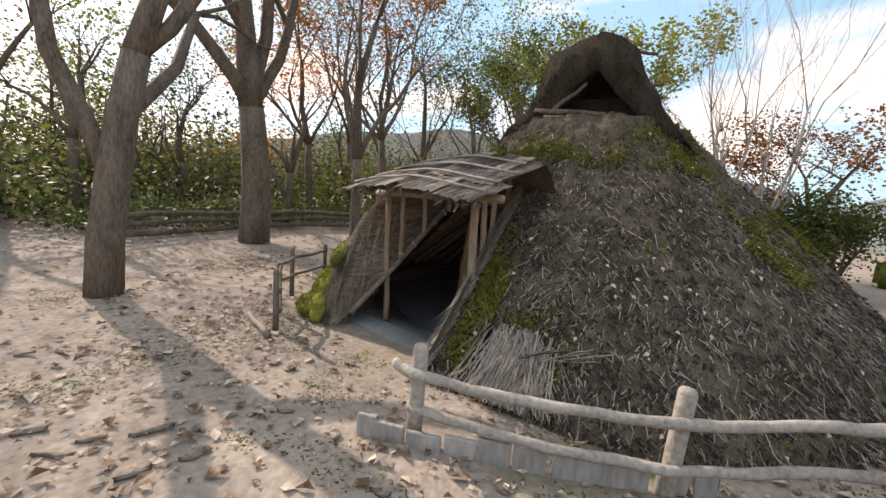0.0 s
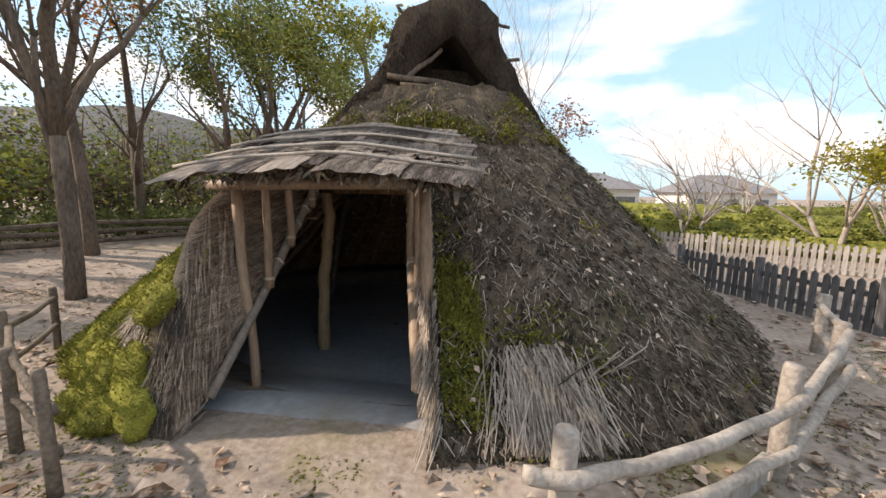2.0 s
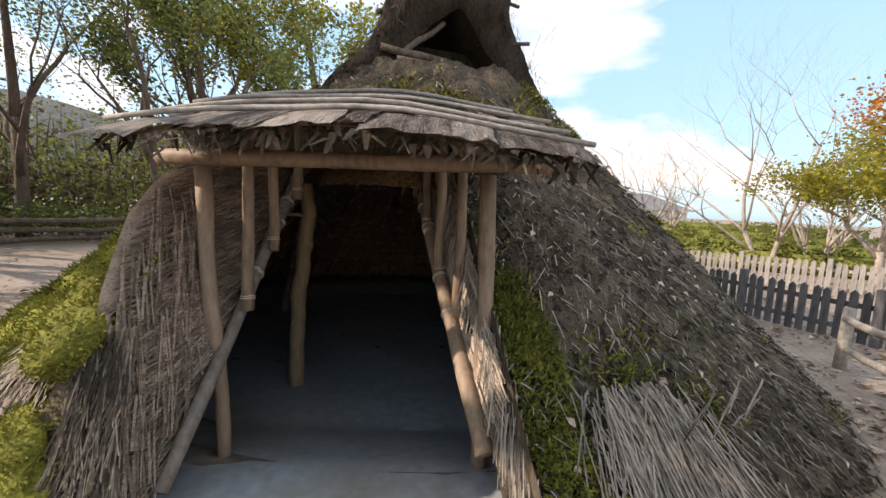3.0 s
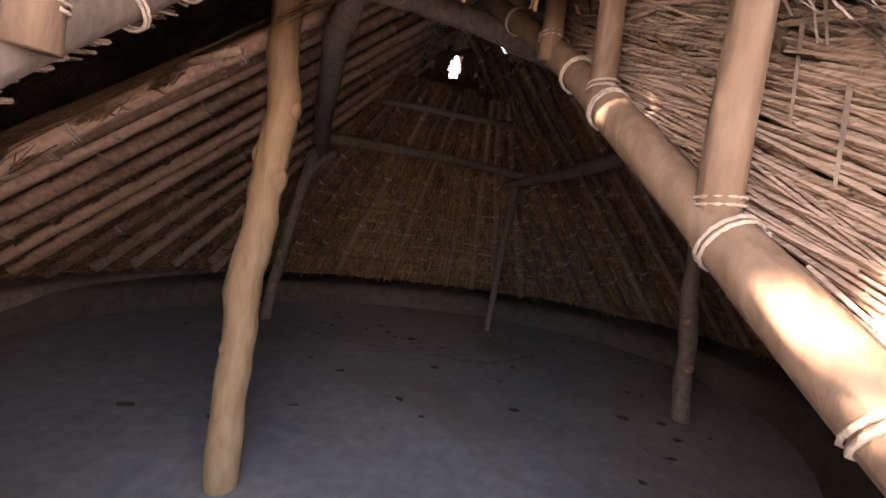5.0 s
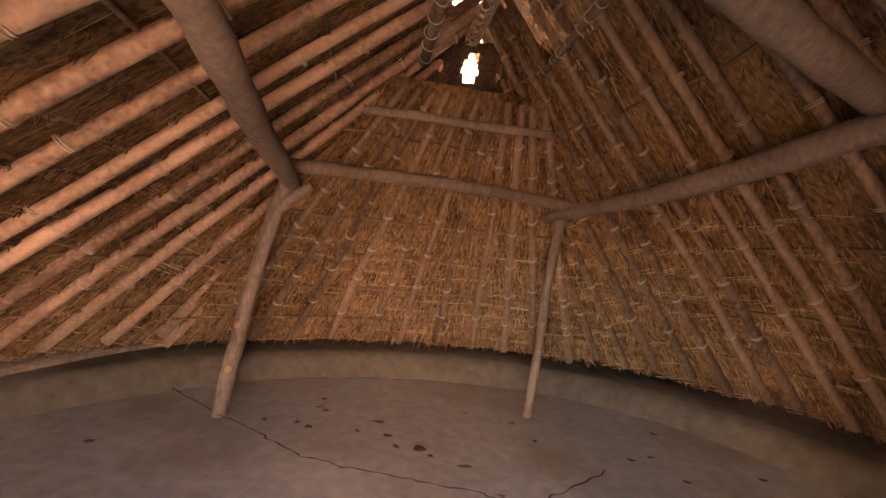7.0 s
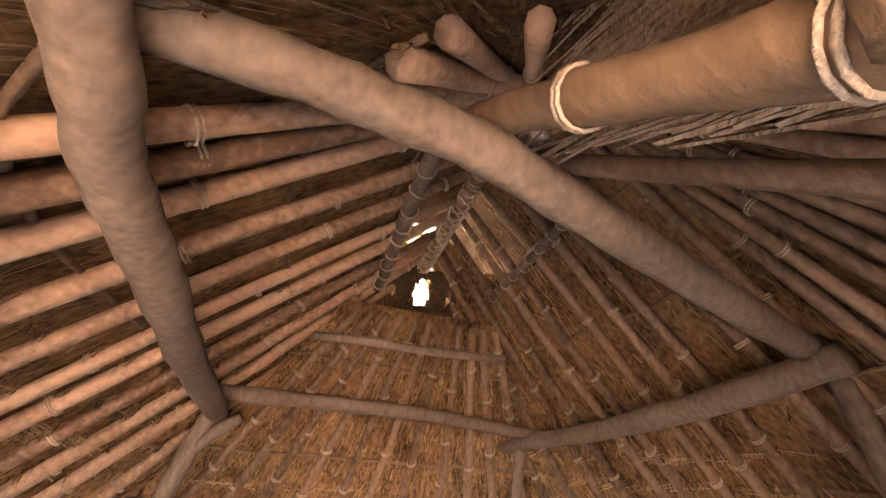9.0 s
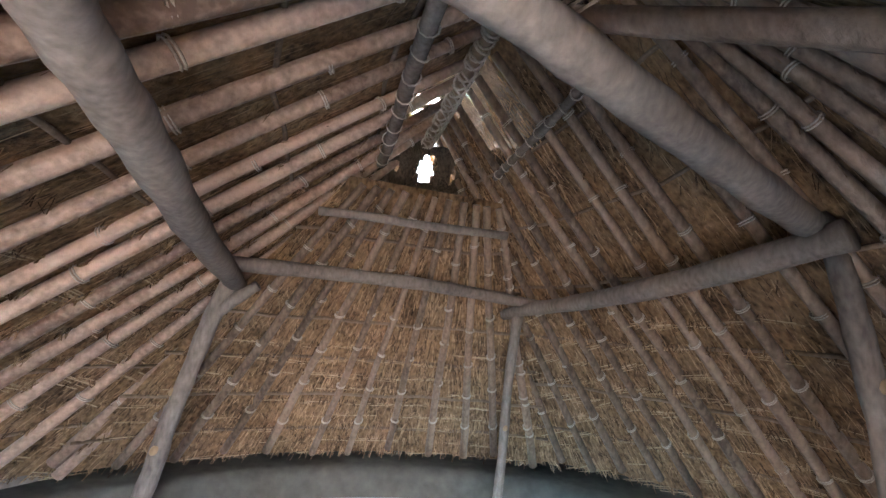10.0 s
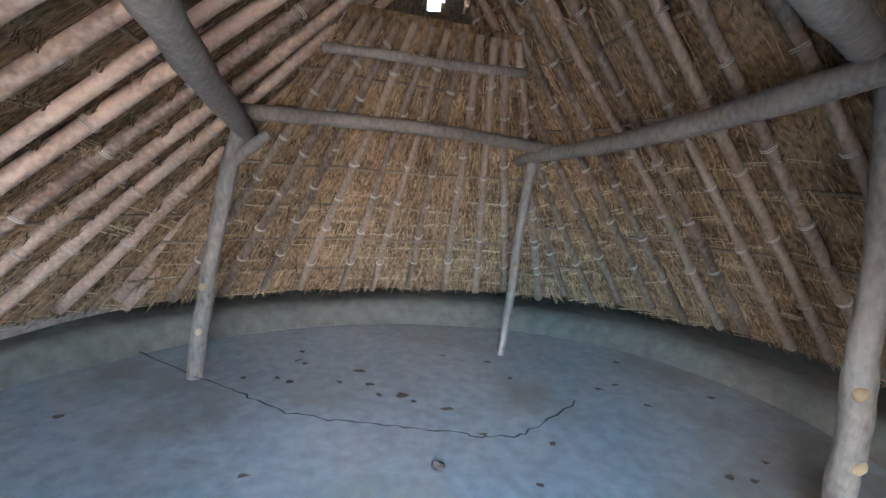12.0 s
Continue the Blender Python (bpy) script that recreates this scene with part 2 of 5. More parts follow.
# ---- ground ----
def ground_height(x, y):
    r = math.hypot(x - CX, y - CY)
    z = 0.035 * noise.noise(Vector((x * 0.5, y * 0.5, 0))) * min(1, max(0, (r - 3.5))) + 0.012 * noise.noise(Vector((x * 2, y * 2, 3)))
    far = max(0, -x - 4)
    z += 0.03 * min(far, 14) * (1 if y > -20 else 0.5)
    return z


def make_ground():
    bm = bmesh.new()
    radii = [3.25, 3.4, 3.6, 3.8] + [4.0 + 0.2 * i for i in range(30)] + [10.5, 11.5, 13, 15, 18, 22, 28, 40, 70, 140, 400, 1500]
    n = 150
    rings = []
    for r in (0.05, 3.25):
        rings.append([bm.verts.new((CX + r * math.cos(2 * math.pi * k / n), CY + r * math.sin(2 * math.pi * k / n), -0.6)) for k in range(n)])
    for r in radii:
        ring = []
        for k in range(n):
            a = 2 * math.pi * k / n
            x, y = CX + r * math.cos(a), CY + r * math.sin(a)
            ring.append(bm.verts.new((x, y, ground_height(x, y) if r < 60 else 0.1)))
        rings.append(ring)
    for a, b in zip(rings, rings[1:]):
        for k in range(n):
            bm.faces.new((a[k], b[k], b[(k + 1) % n], a[(k + 1) % n]))
    tagged(mesh_object("ground", bm, EARTH), "packed sandy earth with moss and fallen leaves", "ground", kind="structure")


FLOOR_U = -0.44


def floor_radius(phi):
    c, s = math.cos(phi), math.sin(phi)
    return FLOOR_U + 2.8 * c, 2.24 * s


def make_floor():
    bm = bmesh.new()
    n, m = 120, 26
    rings = []
    for j in range(1, m + 1):
        ring = []
        for k in range(n):
            a = 2 * math.pi * k / n
            u, v = floor_radius(a)
            f = j / m * 1.04
            p = hut(FLOOR_U + (u - FLOOR_U) * f, v * f, FLOOR_Z)
            p.z += 0.012 * noise.noise(p * 1.3) + 0.006 * noise.noise(p * 5)
            ring.append(bm.verts.new(p))
        rings.append(ring)
    c = bm.verts.new(hut(FLOOR_U, 0, FLOOR_Z))
    for k in range(n):
        bm.faces.new((c, rings[0][k], rings[0][(k + 1) % n]))
    for a, b in zip(rings, rings[1:]):
        for k in range(n):
            bm.faces.new((a[k], b[k], b[(k + 1) % n], a[(k + 1) % n]))
    tagged(mesh_object("floor", bm, FLOOR), "cracked grey clay floor of the pit", "floor", kind="structure")
    # ramp down from the door
    bm = bmesh.new()
    rows = []
    for j in range(17):
        y = -0.45 + j * 0.1
        z = -0.03 + 0.04 * min(1, (y + 0.45) / 0.12) if y < -0.1 else 0.01 - (0.265) * min(1, (y + 0.1) / 0.85) ** 1.1
        rows.append([bm.verts.new((x, y, z + 0.012 * noise.noise(Vector((x * 3, y * 3, 1))))) for x in [-1.5 + 0.125 * i for i in range(25)]])
    for a, b in zip(rows, rows[1:]):
        for k in range(24):
            bm.faces.new((a[k], a[k + 1], b[k + 1], b[k]))
    tagged(mesh_object("entrance_ramp", bm, FLOOR), "trodden clay ramp down through the doorway", "ramp", kind="structure")


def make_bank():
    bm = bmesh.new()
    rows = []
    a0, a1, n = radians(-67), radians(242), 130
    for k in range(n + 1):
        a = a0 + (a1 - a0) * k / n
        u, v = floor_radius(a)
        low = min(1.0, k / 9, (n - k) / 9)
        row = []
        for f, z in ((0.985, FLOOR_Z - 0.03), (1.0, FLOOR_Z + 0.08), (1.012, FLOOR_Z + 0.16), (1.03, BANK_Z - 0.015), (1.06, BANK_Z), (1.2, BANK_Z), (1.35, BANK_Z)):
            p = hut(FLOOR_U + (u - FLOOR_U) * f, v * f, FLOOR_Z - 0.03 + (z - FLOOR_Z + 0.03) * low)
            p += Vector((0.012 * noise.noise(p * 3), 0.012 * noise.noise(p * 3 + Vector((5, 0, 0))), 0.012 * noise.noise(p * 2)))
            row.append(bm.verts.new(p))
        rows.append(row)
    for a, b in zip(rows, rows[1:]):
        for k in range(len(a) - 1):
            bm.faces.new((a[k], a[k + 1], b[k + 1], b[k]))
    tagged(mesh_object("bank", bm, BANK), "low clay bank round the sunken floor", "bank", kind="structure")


make_ground()
make_floor()
make_bank()

# ---- the hut ----
HUT = empty("thatched_hut", (CX, CY, 0), "thatched pit house with a mossy straw roof reaching the ground", "hut")


def under_hut(bm_or_ob):
    bm_or_ob.parent = HUT
    bm_or_ob.matrix_parent_inverse = Matrix.Translation((-CX, -CY, 0))
    return bm_or_ob


def in_entrance(p, wide=0.0):
    """Whether a point of the roof lies in the cut of the entrance."""
    return -0.95 - wide < p.x < 0.66 - 0.24 * p.y + wide and p.y < 1.15 + wide and p.z < min(1.72, 1.66 + 0.34 * (p.y + 0.5)) + wide


def in_doorway(p):
    """Whether a point of the lining lies in the way in, between the two edge rafters."""
    return p.y < 2.0 and p.z < 1.56 and -0.86 < p.x < 0.9 - 0.33 * max(0, p.z)


def in_vent(p):
    """The ragged smoke hole at the back end of the ridge."""
    u, v = local(p.x, p.y)
    if v < 0.7 or p.z < 2.2:
        return False
    rag = 0.05 * noise.noise(Vector((u * 14, p.z * 14, 3)))
    return math.hypot((u + 0.03) / 0.95, (p.z - 2.56) / 1.0) < 0.11 + rag or math.hypot((u - 0.2) / 0.4, (p.z - 2.53) / 1.4) < 0.075 + rag or math.hypot((u + 0.25) / 0.8, (p.z - 2.54) / 0.5) < 0.085 + rag


def make_roof():
    bm = bmesh.new()
    n, m = 360, 64
    rows = []
    for j in range(m + 1):
        z = -0.05 + (TOP_Z + 0.1) * j / m if j else -0.5
        row = []
        for k in range(n):
            a = 2 * math.pi * k / n
            p = outer(a, max(z, 0))
            p.z = z
            out = Vector((p.x - CX, p.y - CY, 1.5)).normalized()
            q = Vector((p.x * 3, p.y * 3, p.z * 1.5))
            p += out * (0.07 * noise.noise(q) + 0.05 * noise.noise(q * 2.7) + 0.03 * noise.noise(q * 6.1) + 0.02 * ((j * 5) % 8) / 8)
            row.append(bm.verts.new(p))
        rows.append(row)
    for j, (a, b) in enumerate(zip(rows, rows[1:]), 1):
        for k in range(n):
            f = (a[k], a[(k + 1) % n], b[(k + 1) % n], b[k])
            vent = all(in_vent(v.co) for v in f)
            gap = j == 1 and 85 <= k <= 87
            if not vent and not gap and not all(in_entrance(v.co) for v in f):
                bm.faces.new(f)
    for v in [v for v in bm.verts if not v.link_faces]:
        bm.verts.remove(v)
    under_hut(part("thatch", bm, THATCH, None, "grey weathered straw thatch with moss"))
    # lining, one sheet a slope
    bm = bmesh.new()
    for side, d0, d1 in (("back", 52, 128), ("left", 128, 230), ("front", 230, 310), ("right", 310, 412)):
        n, m = 60, 30
        rows = []
        for j in range(m + 1):
            row = []
            for k in range(n + 1):
                a = radians(d0 + (d1 - d0) * k / n)
                p = inner(a, 0.03 + 0.97 * j / m, side)
                out = Vector((p.x - CX, p.y - CY, 0.8)).normalized()
                p += out * (0.02 * noise.noise(p * 4) + 0.06)
                row.append(bm.verts.new(p))
            rows.append(row)
        for a, b in zip(rows, rows[1:]):
            for k in range(n):
                f = (a[k], a[k + 1], b[k + 1], b[k])
                open_ridge = side in ("left", "right") and all(v.co.z > (2.45 if side == "right" else 2.62) and 0.25 < local(v.co.x, v.co.y)[1] < 0.95 for v in f) or all(v.co.z > 2.78 and (local(v.co.x, v.co.y)[1] < -0.25 or local(v.co.x, v.co.y)[1] > 1.32) for v in f)
                if not open_ridge and not all(in_doorway(v.co) for v in f):
                    bm.faces.new(f)
    for v in [v for v in bm.verts if not v.link_faces]:
        bm.verts.remove(v)
    under_hut(part("straw_lining", bm, LINING, None, "golden brown straw lining behind the rafters"))


make_roof()


def log(name, a, b, r0, r1, mat, parent, wander=0.02, n=10, sides=10, seed=1, label=""):
    rng = random.Random(seed)
    bm = bmesh.new()
    pts = bent(a, b, n, wander, rng)
    rad = [(r0 + (r1 - r0) * i / (n - 1)) * (1 + 0.06 * math.sin(i * 2.3 + seed)) for i in range(n)]
    tube(bm, pts, rad, sides, 0.04, rng)
    ob = part(name, bm, mat, None, label)
    if parent is HUT:
        under_hut(ob)
    elif parent is not None:
        ob.parent = parent
    return ob


def make_cap():
    """The steep hood over the smoke vents at the top."""
    bm = bmesh.new()
    rim = ((-1.32, 2.35), (-1.12, 2.62), (-0.93, 2.9), (-0.78, 3.2), (-0.66, 3.45), (-0.52, 3.68), (-0.33, 3.82), (-0.12, 3.88), (0.12, 3.89),
           (0.34, 3.83), (0.5, 3.68), (0.6, 3.45), (0.72, 3.2), (0.88, 2.9), (1.1, 2.6), (1.32, 2.33))
    rim = [(u, z - 0.1 * (z - 2.33)) for u, z in rim]
    prof = []
    for (u0, z0), (u1, z1) in zip(rim, rim[1:]):
        prof += [(u0, z0), ((u0 + u1) / 2, (z0 + z1) / 2)]
    prof.append(rim[-1])
    n = len(prof)
    vs = [-1.02, -0.97, -0.8, -0.6, -0.4, -0.2, 0.0, 0.2, 0.4, 0.6, 0.8, 0.95, 1.1, 1.35, 1.62]
    shells = []
    for off in (0, 1):
        rows = []
        for v in vs:
            row = []
            for i, (u, z) in enumerate(prof):
                t = -1 + 2 * i / (n - 1)
                if off:
                    u, z = 0.62 * t, 3.36 - 0.62 * abs(t) ** 1.1
                    if v > -0.2:
                        u, z = u * 1.3, z + 0.14 * min(1.0, (v + 0.2) / 0.8)
                p = hut(u, v + (0.12 * (3.9 - z) if v < -0.9 else 0) - (0.1 if v < -0.9 and z > 3.5 else 0), z - 0.03 * max(0, v))
                q = p * 2.5
                w = 0.04 if off else 0.09
                p += Vector((noise.noise(q), noise.noise(q + Vector((9, 0, 0))), 0.7 * noise.noise(q + Vector((0, 9, 0))))) * w
                p += Vector((noise.noise(q * 4), noise.noise(q * 4 + Vector((9, 0, 0))), noise.noise(q * 4 + Vector((0, 9, 0))))) * 0.03
                row.append(bm.verts.new(p))
            rows.append(row)
        shells.append(rows)
    for s, rows in enumerate(shells):
        for a, b in zip(rows, rows[1:]):
            for k in range(n - 1):
                f = (a[k], a[k + 1], b[k + 1], b[k])
                bm.faces.new(f if s else tuple(reversed(f)))
    for end in (0, -1):
        a, b = shells[0][end], shells[1][end]
        for k in range(n - 1):
            bm.faces.new((a[k], a[k + 1], b[k + 1], b[k]))
    under_hut(part("smoke_hood", bm, CAPTHATCH, None, "dark matted thatch hood over the smoke vent"))
    # added sheet behind the front vent, standing in for the dark inside the hood
    bm = bmesh.new()
    rows = []
    for j in range(7):
        z = 2.6 + 0.5 * j / 6
        rows.append([bm.verts.new(hut(-0.75 + 1.5 * i / 8, -0.45 + 0.03 * noise.noise(Vector((i * 0.7, j * 0.7, 2))), z)) for i in range(9)])
    for a, b in zip(rows, rows[1:]):
        for k in range(8):
            bm.faces.new((a[k], a[k + 1], b[k + 1], b[k]))
    under_hut(part("vent_shade_sheet", bm, CAPTHATCH, None))
    log("vent_log", hut(-0.75, -0.93, 2.86), hut(0.72, -0.9, 2.74), 0.04, 0.03, TRUNK, HUT, 0.02, 8, 8, 61)
    log("vent_log", hut(-0.6, -0.98, 2.76), hut(0.8, -0.95, 2.66), 0.03, 0.035, TRUNK, HUT, 0.02, 8, 8, 62)
    log("vent_log", hut(-0.55, -0.9, 2.82), hut(-0.1, -0.85, 3.22), 0.035, 0.025, TRUNK, HUT, 0.01, 8, 8, 63)
    log("roof_stick", hut(-0.78, -0.85, 3.2), hut(-0.3, -0.6, 3.5), 0.025, 0.02, TRUNK, HUT, 0.01, 6, 6, 64)
    log("roof_stick", hut(0.2, -0.9, 3.6), hut(0.72, -0.88, 3.52), 0.025, 0.02, TRUNK, HUT, 0.01, 6, 6, 65)
    log("roof_stick", hut(0.3, -0.8, 3.1), hut(0.84, -0.95, 3.14), 0.025, 0.02, TRUNK, HUT, 0.01, 6, 6, 66)
    log("roof_stick", hut(-0.5, -0.9, 3.48), hut(-0.64, -0.98, 3.62), 0.022, 0.02, TRUNK, HUT, 0.01, 6, 6, 67)


make_cap()


# main posts and beams
def stick(name, points, radii, mat, label="", knots=(), sides=12, seed=1):
    """A crooked log through points, with knots: (share of its length, angle, size)."""
    rng = random.Random(seed)
    pts, rad = [], []
    P = [Vector(p) for p in points]
    for i in range(len(P) - 1):
        for j in range(5):
            t = j / 5
            p0, p1, p2, p3 = P[max(i - 1, 0)], P[i], P[i + 1], P[min(i + 2, len(P) - 1)]
            pts.append(0.5 * (2 * p1 + (p2 - p0) * t + (2 * p0 - 5 * p1 + 4 * p2 - p3) * t * t + (3 * p1 - p0 - 3 * p2 + p3) * t ** 3))
    pts.append(P[-1])
    n = len(pts)
    for i in range(n):
        k = i / (n - 1) * (len(radii) - 1)
        j = min(int(k), len(radii) - 2)
        rad.append((radii[j] + (radii[j + 1] - radii[j]) * (k - j)) * (1 + 0.05 * math.sin(i * 1.7 + seed)))
    bm = bmesh.new()
    tube(bm, pts, rad, sides, 0.03, rng)
    cuts = []
    for share, ang, size in knots:
        cuts.append((pts[int(share * (n - 1))], rad[int(share * (n - 1))], ang, size))
    ob = under_hut(part(name, bm, mat, None, label))
    for c, r, ang, size in cuts:
        kb = bmesh.new()
        swell = mat is POST
        at = c + Vector((math.cos(ang), math.sin(ang), 0)) * r * (0.6 if swell else 0.85)
        bmesh.ops.create_icosphere(kb, subdivisions=2, radius=size * (1.05 if swell else 1), matrix=Matrix.Translation(at) @ pose(0, 0, 0, 14, 18, 40) @ Matrix.Diagonal((1, 0.88, 1.5 if swell else 1.25, 1)))
        part("knot", kb, POST, ob, "" if swell else "pale cut knot")
    return ob


stick("post", ((-0.79, 1.45, FLOOR_Z - 0.1), (-0.795, 1.46, 0.1), (-0.785, 1.47, 0.35), (-0.79, 1.47, 0.56), (-0.757, 1.48, 0.76), (-0.755, 1.49, 0.92), (-0.735, 1.49, 1.1), (-0.72, 1.5, 1.26), (-0.745, 1.5, 1.45), (-0.75, 1.52, 1.68)),
      (0.067, 0.064, 0.062, 0.068, 0.064, 0.06, 0.062, 0.06, 0.058, 0.056), POST,
      "pale peeled crooked post", ((0.58, -0.1, 0.04), (0.65, 3.5, 0.032), (0.76, -0.1, 0.034), (0.46, 4.2, 0.03), (0.275, -0.5, 0.026), (0.2, 3.9, 0.03), (0.4, -1.4, 0.024)), 14, 3)
stick("post", ((1.75, 2.79, FLOOR_Z - 0.1), (1.7, 2.78, 0.0), (1.695, 2.77, 0.2), (1.66, 2.76, 0.45), (1.63, 2.75, 0.65), (1.62, 2.75, 0.95), (1.575, 2.75, 1.26), (1.53, 2.74, 1.5), (1.47, 2.74, 1.8)), (0.062, 0.056, 0.056, 0.06, 0.052, 0.048, 0.048, 0.044, 0.042), GREYLOG,
      "knotty grey post", ((0.22, -1.5, 0.03), (0.38, -2.2, 0.03), (0.7, -1.5, 0.026)), 12, 5)
stick("post", ((-1.78, 3.86, FLOOR_Z - 0.1), (-1.735, 3.86, 0.02), (-1.68, 3.86, 0.3), (-1.64, 3.86, 0.56), (-1.575, 3.86, 0.86), (-1.5, 3.86, 1.2), (-1.43, 3.87, 1.44)), (0.06, 0.052, 0.056, 0.052, 0.05, 0.056, 0.055), GREYLOG,
      "crooked grey post with a fork", ((0.22, -1.2, 0.024), (0.4, -1.6, 0.026), (0.6, -2.6, 0.024)), 12, 7)
stick("post_fork", ((-1.5, 3.86, 1.22), (-1.4, 3.87, 1.31), (-1.25, 3.88, 1.43)), (0.05, 0.044, 0.034), GREYLOG, "", (), 8, 9)
stick("post", ((0.47, 4.6, FLOOR_Z - 0.1), (0.52, 4.58, 0.3), (0.545, 4.56, 0.88), (0.6, 4.52, 1.46)), (0.036, 0.036, 0.038, 0.045), GREYLOG, "slim grey post", ((0.5, -1.5, 0.02),), 10, 8)
stick("beam", ((-0.44, 1.3, 1.67), (-0.51, 1.49, 1.625), (-0.6, 1.65, 1.61), (-0.67, 1.84, 1.595), (-0.77, 2.12, 1.57), (-1.0, 2.72, 1.52), (-1.27, 3.52, 1.46), (-1.43, 3.98, 1.43)), (0.05, 0.05, 0.052, 0.055, 0.058, 0.062, 0.064, 0.055), GREYLOG, "thick grey log beam", ((0.8, -1.5, 0.03),), 14, 11)
stick("beam", ((-0.82, 1.36, 1.72), (-0.34, 1.55, 1.74), (-0.17, 1.632, 1.745), (0.0, 1.715, 1.745), (0.24, 1.89, 1.745), (0.575, 2.13, 1.74), (1.0, 2.44, 1.74), (1.42, 2.74, 1.74), (1.56, 2.84, 1.74)), (0.045, 0.046, 0.048, 0.048, 0.051, 0.056, 0.06, 0.058, 0.05), GREYLOG, "thick grey log beam", (), 14, 13)
stick("beam", ((-1.5, 3.82, 1.55), (-1.35, 3.87, 1.56), (-0.84, 4.05, 1.57), (-0.27, 4.2, 1.565), (0.19, 4.33, 1.54), (0.76, 4.47, 1.49)), (0.05, 0.052, 0.05, 0.048, 0.046, 0.042), GREYLOG, "slim log beam", (), 10, 15)
stick("beam", ((0.5, 4.66, 1.41), (0.66, 4.36, 1.45), (0.92, 3.8, 1.49), (1.2, 3.18, 1.57), (1.45, 2.62, 1.68)), (0.046, 0.05, 0.056, 0.064, 0.066), GREYLOG, "log beam", (), 10, 17)


def make_rafters():
    rng = random.Random(4)
    degrees = [54 + 74 / 11 * i for i in range(12)] + [131 + 7.2 * i for i in range(14)] + [236 + 10 * i for i in range(8)] + [313 + 5.9 * i for i in range(18)]
    for i, d in enumerate(degrees):
        a = radians(d + rng.uniform(-0.8, 0.8))
        side = slope_of(a)
        k0 = rng.uniform(0.03, 0.07)
        base, top = inner(a, k0, side), inner(a, 0.99, side)
        if in_doorway(inner(a, 0.25, side)) or in_doorway(inner(a, 0.5, side)):
            k0 = 0.7
            base = inner(a, k0, side)
        r = rng.uniform(0.034, 0.041) * {"back": 0.88, "right": 0.9, "front": 0.95, "left": 1.14}[side]
        bm = bmesh.new()
        tube(bm, bent(base, top, 9, 0.014, rng), [r * (1 - 0.025 * j) for j in range(9)], 8)
        # left and front poles take the redder bark with light painted in
        ob = under_hut(part("rafter", bm, LITBARKPOLE if side in ("left", "front") else BROWNPOLE, None))
        # rope ties that hold the rafter to the laths behind it
        way = (top - base).normalized()
        k = k0 + 0.13 + rng.uniform(0, 0.05)
        while k < 0.94:
            p = wall_base(a).lerp(roof_top(a, side), k)
            bm = bmesh.new()
            u = way.orthogonal().normalized()
            w = way.cross(u)
            lean, rr = rng.uniform(-0.012, 0.012), r * (1 - 0.2 * k) + 0.005
            turns = [6.283 * 2 * q / 20 for q in range(21)]
            tube(bm, [p + (u * math.cos(t) + w * math.sin(t)) * rr + way * (lean * math.cos(t) + 0.012 * (t / 6.283 - 1)) for t in turns], [0.0044] * 21, 4)
            part("rope_tie", bm, ROPE, ob)
            k += 0.14 + rng.uniform(-0.02, 0.02)
    # thin laths that run round behind the rafters
    for side, d0, d1 in (("back", 50, 130), ("left", 126, 228), ("right", 312, 414)):
        for k in (0.15, 0.29, 0.43, 0.57, 0.71, 0.84):
            bm = bmesh.new()
            pts = []
            for i in range(13):
                a = radians(d0 + (d1 - d0) * i / 12)
                p = inner(a, k + rng.uniform(-0.006, 0.006), side)
                out = Vector((p.x - CX, p.y - CY, 0.8)).normalized()
                pts.append(p + out * 0.035)
            tube(bm, pts, [0.012] * 13, 6)
            under_hut(part("lath", bm, POLE, None))


make_rafters()
ridge = log("ridge_pole", hut(-0.16, -0.8, 2.75), hut(-0.05, 1.44, 2.75), 0.04, 0.042, POLE, HUT, 0.012, 8, 10, 21, "ridge pole wound with straw rope")
for i in range(34):
    k = 0.3 + 0.66 * i / 33 + 0.006 * math.sin(i * 5.0)
    bm = bmesh.new()
    ring_at(bm, hut(-0.16 + 0.11 * k, -0.8 + 2.24 * k, 2.75), E2, 0.05, 0.009, 0.15 * math.sin(i * 3.1))
    part("rope_turn", bm, ROPE, ridge)
log("collar_beam", hut(-0.84, 0.55, 1.84), hut(0.4, 0.66, 1.9), 0.026, 0.03, GREYLOG, HUT, 0.01, 8, 8, 22, "dark pole lashed across the rafters")
left_purlin = log("purlin", hut(-0.46, 1.0, 2.38), hut(-0.54, -0.7, 2.38), 0.036, 0.04, GREYLOG, HUT, 0.012, 8, 8, 23, "dark purlin under the rafters")
right_purlin = log("purlin", hut(0.385, 0.86, 2.39), hut(0.24, -0.5, 2.39), 0.024, 0.026, GREYLOG, HUT, 0.01, 8, 8, 24, "thin purlin under the rafters")
for i in range(9):
    for pole, a, b, r in ((left_purlin, hut(-0.46, 1.0, 2.38), hut(-0.54, -0.7, 2.38), 0.045), (right_purlin, hut(0.385, 0.86, 2.39), hut(0.24, -0.5, 2.39), 0.032)):
        bm = bmesh.new()
        ring_at(bm, a.lerp(b, 0.05 + 0.1 * i), E2, r, 0.005, 0.02 * math.sin(i * 2.0))
        part("rope_tie", bm, ROPE, pole)
log("long_rafter", (0.36, 2.42, 2.34), (1.6, 0.72, 0.87), 0.04, 0.05, BROWNPOLE, HUT, 0.008, 8, 12, 25, "thick brown rafter bound with rope")

